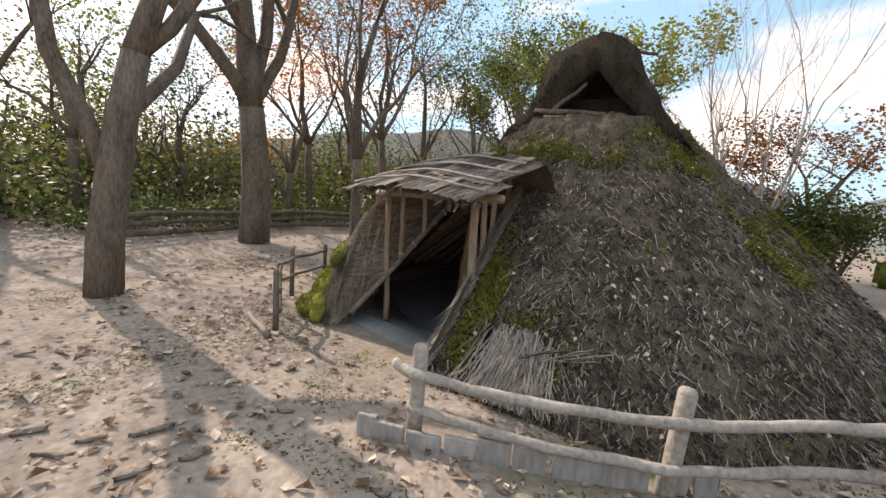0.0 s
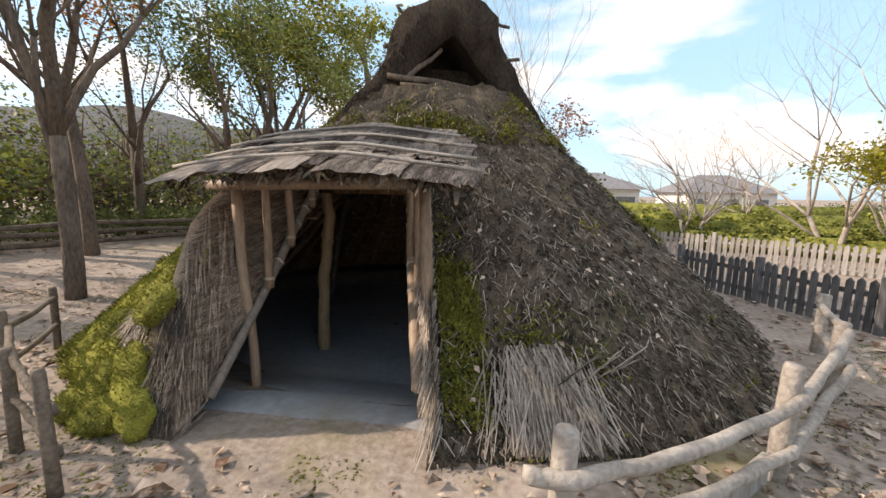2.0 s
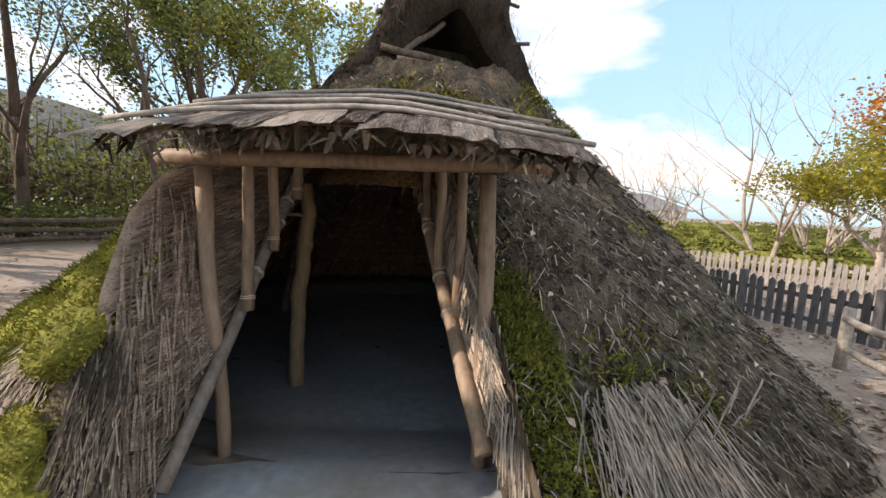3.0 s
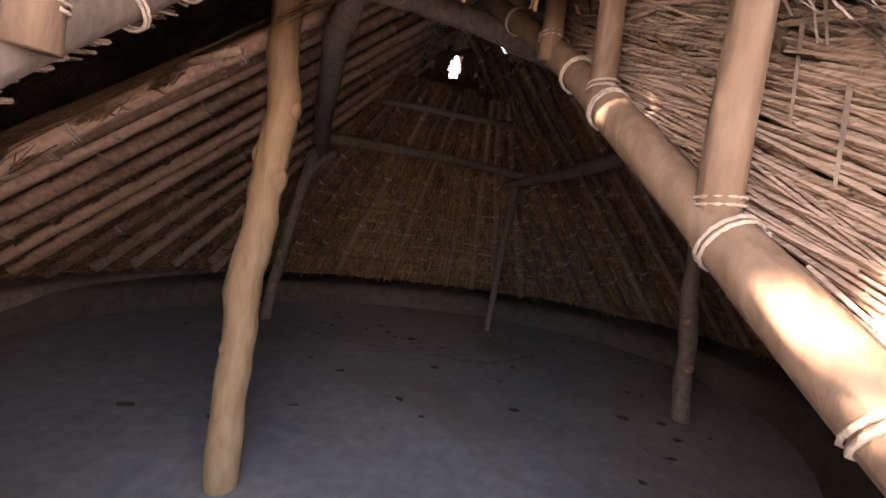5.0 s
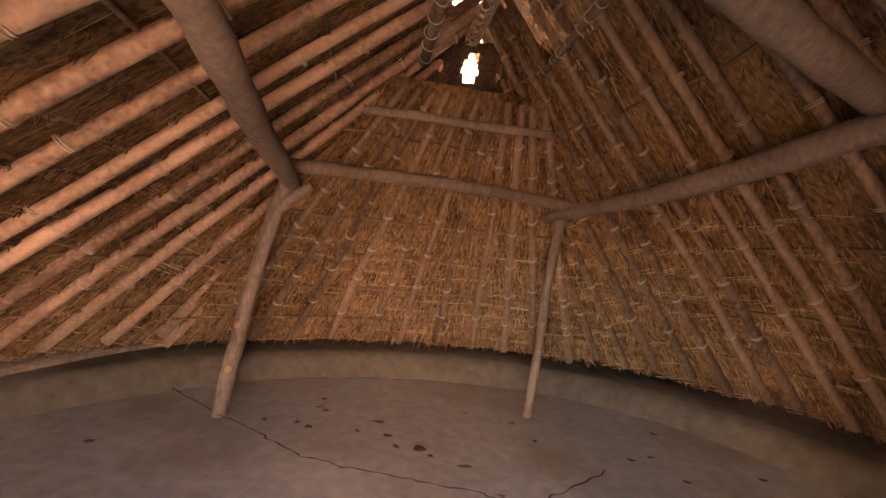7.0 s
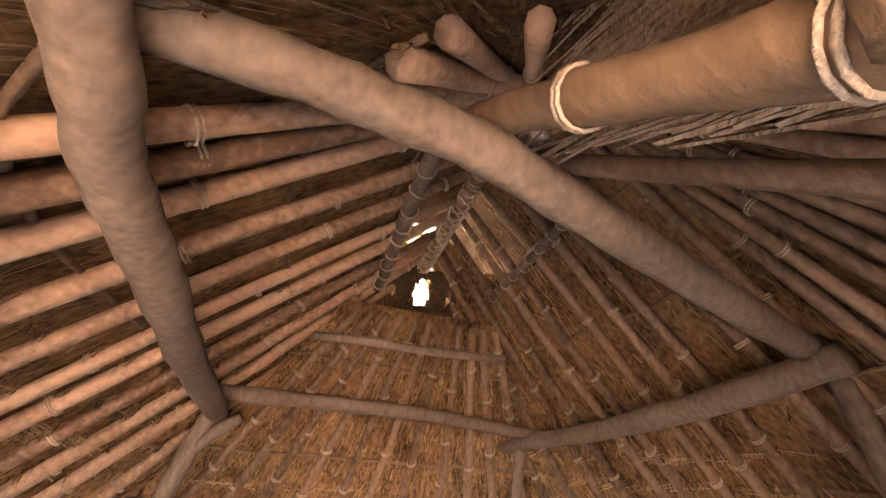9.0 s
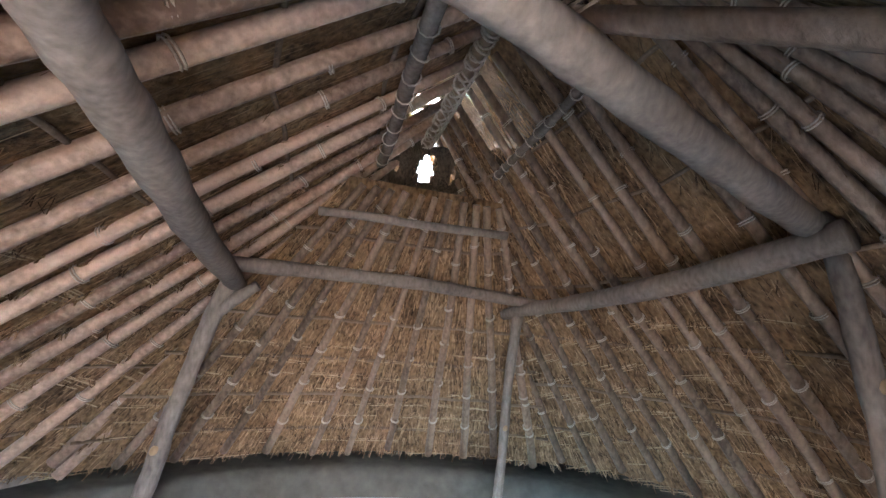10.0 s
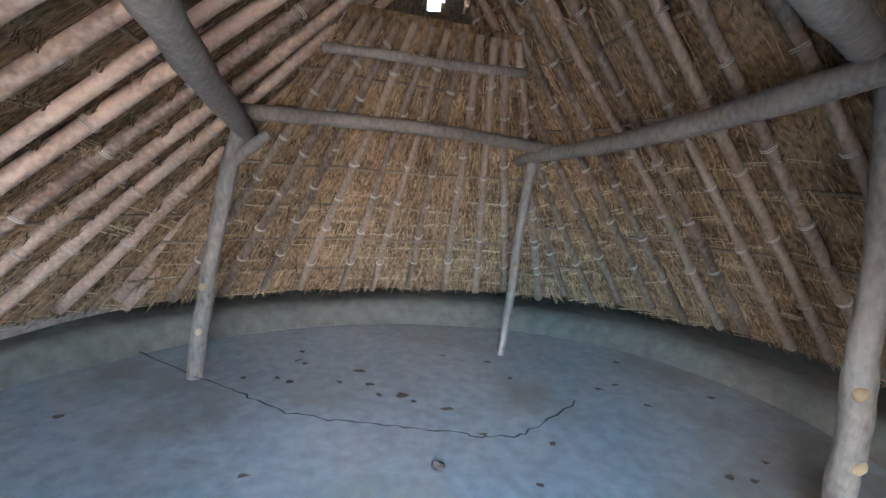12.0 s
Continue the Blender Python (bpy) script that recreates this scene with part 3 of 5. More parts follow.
# entrance
log("door_post", (-0.68, 0, -0.1), (-0.8, 0.03, 1.52), 0.035, 0.04, POLE, HUT, 0.015, 8, 10, 31, "slender peeled door post")
log("door_post", (0.68, 0, -0.1), (0.64, 0.02, 1.54), 0.042, 0.042, POLE, HUT, 0.006, 8, 10, 33, "slender peeled door post")
log("lintel", (-1.0, 0, 1.55), (0.98, 0, 1.6), 0.04, 0.04, POLE, HUT, 0.006, 8, 10, 35)
log("edge_rafter", (-0.69, -0.5, 0.15), (-0.66, 1.4, 1.85), 0.032, 0.04, GREYLOG, HUT, 0.01, 8, 10, 37)
stick("edge_rafter", ((0.67, -0.26, 0.22), (0.55, 0.14, 0.56), (0.38, 0.75, 1.06), (0.24, 1.31, 1.5), (0.1, 1.6, 1.74), (0.0, 1.8, 1.9)), (0.048, 0.048, 0.045, 0.042, 0.04, 0.038), POLE, "peeled pole along the doorway", (), 12, 39)


def slope_height(y):
    return 0.99 * (y + 0.78)


def roof_height(x, y):
    """The height of the thatch over a point of the ground."""
    r = math.hypot(x - CX, y - CY)
    return TOP_Z * max(0.0, (4.02 - r) / 2.86) ** 1.075


def cheek_height(x, y):
    """The swell of thatch beside the door, on its mossy side."""
    t = max(0.0, min(1.0, (-0.92 - x) / 1.5))
    front = CY - math.sqrt(max(0.0, 4.02 ** 2 - (x - CX) ** 2))
    d = max(0.0, y - front)
    return roof_height(x, y) + min(0.5 + 0.08 * max(0.0, min(1.0, (0.3 - y) / 0.3)), 2.3 * d) * (1 - t) ** 1.2 * max(0.0, min(1.0, (1.3 - y) / 0.8))


def cheek_normal(x, y):
    e = 0.03
    return Vector((cheek_height(x - e, y) - cheek_height(x + e, y), cheek_height(x, y - e) - cheek_height(x, y + e), 2 * e)).normalized()


def make_cheek():
    rng = random.Random(77)
    bm = bmesh.new()
    rows = []
    for i in range(49):
        x = -0.9 - 1.55 * i / 48
        front = CY - math.sqrt(4.02 ** 2 - (x - CX) ** 2)
        row = []
        for j in range(61):
            y = front + (1.3 - front) * (j / 60) ** 1.3
            z = cheek_height(x, y)
            q = Vector((x * 3, y * 3, z * 3))
            bump = 0.08 * noise.noise(q) + 0.07 * noise.noise(q * 2.3) + 0.035 * noise.noise(q * 6)
            n = cheek_normal(x, y)
            row.append(bm.verts.new(Vector((x, y, z + 0.02)) + n * bump * (0.3 if i == 0 else 1)))
        rows.append(row)
    for a, b in zip(rows, rows[1:]):
        for k in range(60):
            bm.faces.new((a[k], b[k], b[k + 1], a[k + 1]))
    under_hut(part("cheek_thatch", bm, THATCH, None, "brown thatch swelling up beside the doorway"))
    # straw, moss shoots and cushions on it
    sv, sf, mv, mf = [], [], [], []
    for _ in range(13000):
        x = rng.uniform(-2.4, -0.9)
        front = CY - math.sqrt(4.02 ** 2 - (x - CX) ** 2)
        y = front + (1.2 - front) * rng.random()
        p, n = Vector((x, y, cheek_height(x, y) + 0.03)), cheek_normal(x, y)
        down = Vector((n.x, n.y, -(n.x ** 2 + n.y ** 2) / max(0.1, n.z)))
        down = down.normalized() if down.length > 0.01 else Vector((0, -1, 0))
        side = n.cross(down)
        m = noise.noise(Vector((x * 2.6, y * 2.6, 5))) + 0.5 * noise.noise(Vector((x * 6, y * 6, 2))) + (0.34 if x < -1.2 else -0.15)
        if m > 0.12:
            for _k in range(3):
                d = Vector((rng.gauss(0, 1), rng.gauss(0, 1), rng.gauss(0, 1))).normalized()
                o = p + d * 0.02
                w = d.cross(n).normalized() * rng.uniform(0.005, 0.012)
                i = len(mv)
                mv += [o - w, o + w, o + (n + d * 0.7).normalized() * rng.uniform(0.02, 0.06)]
                mf.append((i, i + 1, i + 2))
        elif rng.random() < 0.9:
            way = (down + side * rng.gauss(0, 0.35) + n * rng.uniform(-0.02, 0.2)).normalized()
            ln, w = rng.uniform(0.05, 0.26), rng.uniform(0.002, 0.007)
            s = way.cross(n).normalized() * w
            e = p + n * 0.03 + way * ln
            if e.z < 0.02:
                continue
            i = len(sv)
            sv += [p + n * 0.03 - s, p + n * 0.03 + s, e + s * 0.5, e - s * 0.5]
            sf.append((i, i + 1, i + 2, i + 3))
    big = ((-1.1, -0.36), (-1.2, -0.5), (-1.32, -0.66), (-1.12, -0.6), (-1.5, -0.42), (-1.7, -0.3), (-1.62, -0.56), (-1.9, -0.1), (-1.34, -0.12))
    for _n in range(36):
        x = rng.uniform(-2.3, -1.12)
        front = CY - math.sqrt(4.02 ** 2 - (x - CX) ** 2)
        y = front + rng.uniform(0.02, 0.7)
        if _n < len(big):
            x, y = big[_n]
        n = cheek_normal(x, y)
        p = Vector((x, y, cheek_height(x, y))) + n * 0.05
        r = rng.uniform(0.08, 0.17) if _n >= len(big) else rng.uniform(0.14, 0.2)
        u = n.orthogonal().normalized()
        w = n.cross(u)
        bm = bmesh.new()
        bmesh.ops.create_icosphere(bm, subdivisions=3, radius=1)
        for v in bm.verts:
            q = v.co.copy()
            f = 1 + 0.35 * noise.noise(q * 1.6 + p * 5) + 0.18 * noise.noise(q * 4 + p * 5)
            v.co = p + (u * q.x * r + w * q.y * r * 1.3 + n * q.z * r * 0.62) * f
        bm.normal_update()
        for f in bm.faces:
            c = f.calc_center_median()
            for _k in range(5):
                o = c + Vector((rng.gauss(0, 1), rng.gauss(0, 1), rng.gauss(0, 1))) * 0.012
                d = (f.normal + Vector((rng.gauss(0, 0.5), rng.gauss(0, 0.5), rng.gauss(0, 0.5)))).normalized()
                g = d.orthogonal().normalized() * rng.uniform(0.003, 0.007)
                i = len(mv)
                mv += [o - g, o + g, o + d * rng.uniform(0.012, 0.03)]
                mf.append((i, i + 1, i + 2))
        under_hut(part("moss_cushion", bm, MOSS, None, "thick bright moss cushion"))
    tagged(under_hut(quick("cheek_straw", sv, sf, STRAW)), "grey straw ends beside the doorway", kind="stuff")
    tagged(under_hut(quick("cheek_moss", mv, mf, MOSS)), "bright moss shoots beside the doorway", kind="stuff")


make_cheek()


def make_entrance_walls():
    rng = random.Random(8)
    for sgn in (-1, 1):
        wall = under_hut(empty("entrance_wall", (0, 0, 0)))
        verts, faces = [], []

        def rail(y):
            """The height of the edge rafter."""
            return (0.2 + 0.87 * (y + 0.44)) if sgn < 0 else (0.2 + 0.77 * (y + 0.36))

        def ceil(y):
            eave = 1.66 + 0.33 * (y + 0.5)
            return min(eave, slope_height(y) + 0.1 if sgn > 0 else cheek_height(-0.92, y) + 0.08 + 0.2 * max(0.0, min(1.0, (y + 0.5) / 0.3)))

        def at(y, z):
            up = max(0, z - rail(y))
            return -0.74 - 0.3 * up if sgn < 0 else 0.81 - 0.33 * max(0, rail(y)) + 0.06 * up
        # backing sheet
        bm = bmesh.new()
        rows = []
        for i in range(31):
            y = -0.72 + 2.3 * i / 30
            low = rail(y) - 0.03
            top = max(ceil(y), low + 0.02)
            rows.append([bm.verts.new((at(y, low + (top - low) * j / 8) + sgn * 0.02, y, low + (top - low) * j / 8)) for j in range(9)])
        for a, b in zip(rows, rows[1:]):
            for k in range(8):
                bm.faces.new((a[k], a[k + 1], b[k + 1], b[k]))
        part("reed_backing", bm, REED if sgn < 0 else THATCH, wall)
        # reeds laid along the wall
        for _ in range(5200):
            y0 = rng.uniform(-0.8, 1.4)
            z0 = rng.uniform(-0.05, 2.0)
            ln = rng.uniform(0.2, 0.6)
            sl = rng.gauss(0.3, 0.12) if sgn < 0 else rng.gauss(0.55, 0.12)
            y1, z1 = y0 + ln, z0 + ln * sl
            if sgn > 0 and y0 < -0.38:
                continue
            if z0 > ceil(y0) or z1 > ceil(y1) or z0 < rail(y0) - 0.07 or z1 < rail(y1) - 0.07:
                continue
            w = rng.uniform(0.003, 0.006)
            lift = rng.uniform(0.0, 0.03)
            i = len(verts)
            for y, z in ((y0, z0), (y1, z1)):
                x = at(y, z) - sgn * lift
                verts += [(x, y, z - w), (x - sgn * w, y, z), (x, y, z + w)]
            faces += [(i, i + 3, i + 4, i + 1), (i + 1, i + 4, i + 5, i + 2)]
        for _ in range(450 if sgn < 0 else 0):
            y0 = rng.uniform(-0.6, 0.25)
            z0 = rng.uniform(0.2, 1.0) * ceil(y0)
            ln = rng.uniform(0.15, 0.4)
            y1, z1 = y0 - ln * rng.uniform(0.15, 0.5), z0 - ln
            if z1 < max(0.0, rail(y1)) or y1 < -0.75:
                continue
            w = rng.uniform(0.003, 0.008)
            lift = rng.uniform(0.0, 0.04)
            i = len(verts)
            for y, z in ((y0, z0), (y1, z1)):
                x = at(y, z) + lift
                verts += [(x, y - w, z), (x + w, y, z), (x, y + w, z)]
            faces += [(i, i + 3, i + 4, i + 1), (i + 1, i + 4, i + 5, i + 2)]
        quick("reeds", verts, faces, REED, wall)["kind"] = "stuff"
        # poles tied against the wall
        for x, y, z in (((-0.62, 0.13, 0.76), (-0.62, 0.48, 1.05), (-0.62, 0.9, 1.37)) if sgn < 0 else ((0.54, 0.32, 0.53), (0.42, 0.59, 0.9), (0.32, 0.97, 1.2), (0.22, 1.26, 1.44))):
            top = 1.72 + 0.3 * y
            bm = bmesh.new()
            tube(bm, bent((x, y, z), (x - sgn * 0.02, y - 0.04, top), 6, 0.008, rng), [0.034, 0.033, 0.031, 0.03, 0.028, 0.027], 10)
            part("wall_pole", bm, POLE, wall, "round pole tied to the reed wall")
            bm = bmesh.new()
            tube(bm, [(x + 0.037 * math.cos(t), y + 0.037 * math.sin(t), z + 0.06 + 0.012 * t / 6.283) for t in [0.52 * q for q in range(25)]], [0.0035] * 25, 4)
            part("rope_tie", bm, ROPE, wall)
        line = ((-0.69, -0.5, 0.15), (-0.66, 1.4, 1.85)) if sgn < 0 else ((0.67, -0.26, 0.22), (0.55, 0.14, 0.56), (0.38, 0.75, 1.06), (0.24, 1.31, 1.5), (0.0, 1.8, 1.9))
        for k in ((0.45, 0.62, 0.7, 0.8, 0.9) if sgn < 0 else (0.33, 0.42, 0.58, 0.66, 0.74, 0.86)):
            q = k * (len(line) - 1)
            i = min(int(q), len(line) - 2)
            a, b = Vector(line[i]), Vector(line[i + 1])
            p, d = a.lerp(b, q - i), (b - a).normalized()
            u = d.orthogonal().normalized()
            w = d.cross(u)
            bm = bmesh.new()
            tube(bm, [p + (u * math.cos(t) + w * math.sin(t)) * (0.043 if sgn < 0 else 0.053 - 0.008 * k) + d * 0.012 * t / 6.283 for t in [0.45 * q for q in range(29)]], [0.0042] * 29, 4)
            part("rope_tie", bm, ROPE, wall)


make_entrance_walls()


def make_jamb():
    """Straw that closes the front edge between the cheek and the reed wall."""
    rng = random.Random(19)
    bm = bmesh.new()
    rows = []
    for j in range(16):
        z = -0.03 + 0.9 * j / 15
        y = z / 3.1 - 0.735
        x1 = -0.745 - 0.3 * max(0, z - max(0, 0.2 + 0.87 * (y + 0.44)))
        rows.append([bm.verts.new((x, y + 0.03 * noise.noise(Vector((x * 9, y * 9, z * 9))), z)) for x in [-0.98 + (x1 + 0.98) * i / 6 for i in range(7)]])
    for a, b in zip(rows, rows[1:]):
        for k in range(6):
            bm.faces.new((a[k], a[k + 1], b[k + 1], b[k]))
    under_hut(part("jamb_thatch", bm, THATCH, None))
    verts, faces = [], []
    for _ in range(420):
        z = rng.uniform(0.1, 0.85)
        y = z / 3.1 - 0.755
        x = rng.uniform(-0.98, -0.76)
        p = Vector((x, y, z))
        way = Vector((rng.gauss(0, 0.18), -0.31, -0.95)).normalized()
        ln = min(rng.uniform(0.08, 0.3), (z - 0.01) / 0.97)
        w = Vector((rng.uniform(0.002, 0.005), 0, 0))
        e = p + way * ln + Vector((0, -0.01, 0.01))
        i = len(verts)
        verts += [p - w, p + w, e + w * 0.6, e - w * 0.6]
        faces.append((i, i + 1, i + 2, i + 3))
    tagged(under_hut(quick("jamb_straw", verts, faces, STRAW)), "loose brown straw at the edge of the doorway", kind="stuff")


make_jamb()


def make_porch_roof():
    rng = random.Random(12)

    def top(x, y):
        return 1.66 + 0.34 * (y + 0.5) - 0.1 * abs(x) ** 1.6
    bm = bmesh.new()
    rows = []
    for j in range(9):
        y = -0.42 + 1.25 * j / 8
        xs = [-0.9 + 1.8 * i / 14 for i in range(15)]
        rows.append([bm.verts.new((x, y, top(x, y) - 0.02)) for x in xs])
    for a, b in zip(rows, rows[1:]):
        for k in range(14):
            bm.faces.new((a[k], a[k + 1], b[k + 1], b[k]))
    bmesh.ops.solidify(bm, geom=bm.faces[:], thickness=0.07)
    roof = under_hut(part("porch_roof", bm, REED, None, "porch roof of layered bark sheets held by thin bamboo"))
    # thatch that closes the roof behind the porch
    bm = bmesh.new()
    rows = []
    for j in range(6):
        t = j / 5
        rows.append([bm.verts.new((x, 0.78 + 0.34 * t + 0.03 * noise.noise(Vector((x * 5, t * 4, 1))), (top(x, 0.78) - 0.03) * (1 - t) + 1.62 * t)) for x in [-1.0 + 1.9 * i / 14 for i in range(15)]])
    for a, b in zip(rows, rows[1:]):
        for k in range(14):
            bm.faces.new((a[k], a[k + 1], b[k + 1], b[k]))
    part("back_thatch", bm, THATCH, roof, "brown thatch behind the porch")
    # sheets of bark, lapped from the eave up
    for row in range(3):
        y0 = -0.54 + row * 0.38
        x = -1.0 + 0.06 * row + rng.uniform(-0.04, 0.04)
        end = 1.08 - 0.16 * row
        while x < end - 0.08:
            w, ln = min(rng.uniform(0.12, 0.36), end + 0.04 - x), rng.uniform(0.46, 0.6)
            bm = bmesh.new()
            skew, jut, lean = rng.uniform(-0.05, 0.05), rng.uniform(-0.07, 0.06), rng.uniform(-0.012, 0.012)
            rows = []
            for j in range(6):
                t = j / 5
                rr = []
                for i in range(7):
                    q = i / 6
                    ragged = rng.uniform(-0.035, 0.02) if j == 0 else rng.uniform(-0.02, 0.02) if j == 5 else 0
                    px = x + w * q + skew * t + (rng.uniform(-0.012, 0.012) if i in (0, 6) else 0)
                    py = y0 + jut + ln * t + ragged
                    lift = 0.01 + 0.014 * (1 - t) + 0.008 * row + lean * (q - 0.5) * 2 + rng.uniform(0, 0.004)
                    droop = 0.025 * max(0.0, abs(q - 0.5) * 2 - 0.6) * (1 - t) + (rng.uniform(0, 0.018) if j == 0 else 0)
                    rr.append(bm.verts.new((px, py, top(px, py) + lift - droop)))
                rows.append(rr)
            for a, b in zip(rows, rows[1:]):
                for k in range(6):
                    bm.faces.new((a[k], a[k + 1], b[k + 1], b[k]))
            bmesh.ops.solidify(bm, geom=bm.faces[:], thickness=0.009)
            part("bark_sheet", bm, BARK, roof, smooth=False)
            x += w * rng.uniform(0.8, 1.02)
    for y, x0, x1 in ((-0.34, -0.98, 1.04), (-0.1, -0.96, 1.0), (0.2, -0.93, 0.98), (0.5, -0.9, 0.82)):
        bm = bmesh.new()
        xs = [x0 + (x1 - x0) * i / 10 for i in range(11)]
        tube(bm, [(x, y + 0.015 * math.sin(x * 4 + y * 9), top(x, y) + 0.05 + 0.006 * math.sin(x * 7)) for x in xs], [0.012] * 11, 6, 0.1, rng)
        part("bamboo_batten", bm, FENCEWOOD, roof, "thin grey bamboo")
    # ragged edge that hangs under the eave
    verts, faces = [], []
    for _ in range(260):
        x = rng.uniform(-0.95, 1.05)
        y = -0.46 + rng.uniform(-0.05, 0.12)
        z = top(x, y) - rng.uniform(0.0, 0.05)
        ln, w = rng.uniform(0.02, 0.08), rng.uniform(0.004, 0.02)
        dx, dy = rng.uniform(-0.06, 0.06), rng.uniform(-0.08, 0.02)
        i = len(verts)
        verts += [(x - w, y, z), (x + w, y, z), (x + dx + w * 0.4, y + dy, z - ln), (x + dx - w * 0.4, y + dy, z - ln)]
        faces.append((i, i + 1, i + 2, i + 3))
    quick("eave_fringe", verts, faces, THATCHBIT, roof)["kind"] = "stuff"


make_porch_roof()

# ---- straw, moss and leaves on the roof ----


def thatch_point(a, z):
    p = outer(a, z)
    out = Vector((p.x - CX, p.y - CY, 0))
    out.normalize()
    return p, (out + Vector((0, 0, 0.95))).normalized(), (out - Vector((0, 0, 0.95))).normalized()


def mossy(p):
    m = noise.noise(Vector((p.x * 0.9, p.y * 0.9, p.z * 0.9 + 4))) + 0.4 * noise.noise(p * 3)
    if p.x < -0.9 and p.z < 1.3:
        m += 0.1
    edge = 0.66 - 0.24 * p.y
    if p.x > 0 and edge + 0.1 < p.x < edge + 0.4 and 0.1 < p.z < 1.75:
        m += 0.24 + 0.3 * noise.noise(Vector((p.x * 4, p.y * 4, p.z * 3)))
    elif p.x > 0 and p.z < 2.0:
        m -= 0.3
    if 2.0 < p.z < 2.5 and p.x < 0.5:
        m += 0.08
    return m


def make_straw():
    rng = random.Random(21)
    verts, faces = [], []
    bits, bit_faces = [], []
    made = 0
    while made < 10000:
        a, z = rng.uniform(math.pi * 0.9, math.pi * 2.25), TOP_Z * (1 - math.sqrt(rng.random())) * 1.02
        p, up, down = thatch_point(a, z)
        if in_entrance(p, 0.02) or mossy(p) > 0.55:
            continue
        made += 1
        side = up.cross(down).normalized()
        way = (down + side * rng.gauss(0, 0.7) + up * rng.uniform(-0.05, 0.25)).normalized()
        ln = rng.uniform(0.03, 0.1) if rng.random() < 0.9 else rng.uniform(0.1, 0.22)
        w = rng.uniform(0.0015, 0.005)
        p = p + up * rng.uniform(0.02, 0.08)
        s = way.cross(up).normalized() * w
        e = p + way * ln
        i = len(verts)
        verts += [p - s, p + s, e + s * 0.5, e - s * 0.5]
        faces.append((i, i + 1, i + 2, i + 3))
    # broken bits of straw and earth pressed into the thatch
    for _ in range(20000):
        a, z = rng.uniform(math.pi * 1.2, math.pi * 2.2), TOP_Z * (1 - math.sqrt(rng.random()))
        p, up, down = thatch_point(a, z)
        if in_entrance(p, 0.02):
            continue
        side = up.cross(down).normalized()
        way = (down + side * rng.gauss(0, 0.7) + up * rng.uniform(-0.1, 0.5)).normalized()
        ln, w = rng.uniform(0.02, 0.06), rng.uniform(0.004, 0.014)
        p = p + up * rng.uniform(0.0, 0.06)
        s = (way.cross(up).normalized() + up * rng.uniform(-0.5, 0.5)) * w
        e = p + way * ln
        i = len(bits)
        bits += [p - s, p + s, e + s * 0.6, e - s * 0.6]
        bit_faces.append((i, i + 1, i + 2, i + 3))
    tagged(under_hut(quick("broken_straw", bits, bit_faces, THATCHBIT)), "brown broken straw pressed into the thatch", kind="stuff")
    # the loose skirt beside the door
    for _ in range(900):
        a = radians(-90 - 18) + rng.gauss(0.36, 0.036)
        z = rng.uniform(0.1, 0.48)
        p, up, down = thatch_point(a, z)
        side = up.cross(down).normalized()
        way = (down + side * rng.gauss(0, 0.28) + up * rng.uniform(-0.05, 0.1)).normalized()
        ln, w = rng.uniform(0.25, 0.6), rng.uniform(0.003, 0.006)
        if p.z + way.z * ln < 0.01:
            ln = max(0.05, (p.z - 0.01) / max(0.05, -way.z))
        p = p + up * rng.uniform(0.05, 0.12)
        s = way.cross(up).normalized() * w
        e = p + way * ln
        i = len(verts)
        verts += [p - s, p + s, e + s * 0.6, e - s * 0.6]
        faces.append((i, i + 1, i + 2, i + 3))
    # straw ends round the cut of the entrance
    for _ in range(1600):
        sgn = rng.choice((-1, 1))
        y = rng.uniform(-0.72, 0.95)
        z = slope_height(y) * 1.0
        x = (-1.0 if sgn < 0 else 0.69 - 0.24 * y) + rng.uniform(-0.05, 0.05)
        p = Vector((x, y, z + rng.uniform(-0.08, 0.03)))
        way = Vector((-sgn * rng.uniform(0.0, 0.25), -0.7 + rng.gauss(0, 0.2), -0.7 + rng.gauss(0, 0.15))).normalized()
        ln, w = rng.uniform(0.06, 0.28), rng.uniform(0.002, 0.005)
        if p.z + way.z * ln < 0.0:
            continue
        s = way.cross(Vector((0, -0.7, 0.7))).normalized() * w
        e = p + way * ln
        i = len(verts)
        verts += [p - s, p + s, e + s * 0.5, e - s * 0.5]
        faces.append((i, i + 1, i + 2, i + 3))
    tagged(under_hut(quick("loose_straw", verts, faces, STRAW)), "loose grey straw ends of the thatch", kind="stuff")
    # matted straw of the hood
    verts, faces = [], []
    for _ in range(5000):
        t = rng.uniform(-1, 1)
        v = rng.uniform(-1.05, 1.3)
        u = 1.3 * abs(t) ** 1.2 * (1 if t > 0 else -1)
        z = 3.72 - 1.38 * abs(t) ** 1.6
        p = hut(u * 0.98, v, z)
        out = (E1 * t + Vector((0, 0, 0.5)) - E2 * (0.8 if v < -0.95 else 0)).normalized()
        way = (Vector((0, 0, -1)) + E1 * t * 0.6 + E2 * rng.gauss(0, 0.4) + E1 * rng.gauss(0, 0.4)).normalized()
        ln, w = rng.uniform(0.06, 0.22), rng.uniform(0.003, 0.008)
        p = p + out * rng.uniform(-0.02, 0.05)
        s = way.cross(out).normalized() * w
        e = p + way * ln + out * rng.uniform(0, 0.05)
        i = len(verts)
        verts += [p - s, p + s, e + s * 0.5, e - s * 0.5]
        faces.append((i, i + 1, i + 2, i + 3))
    tagged(under_hut(quick("hood_straw", verts, faces, CAPTHATCH)), "dark matted straw of the hood", kind="stuff")
    # straw inside
    verts, faces = [], []
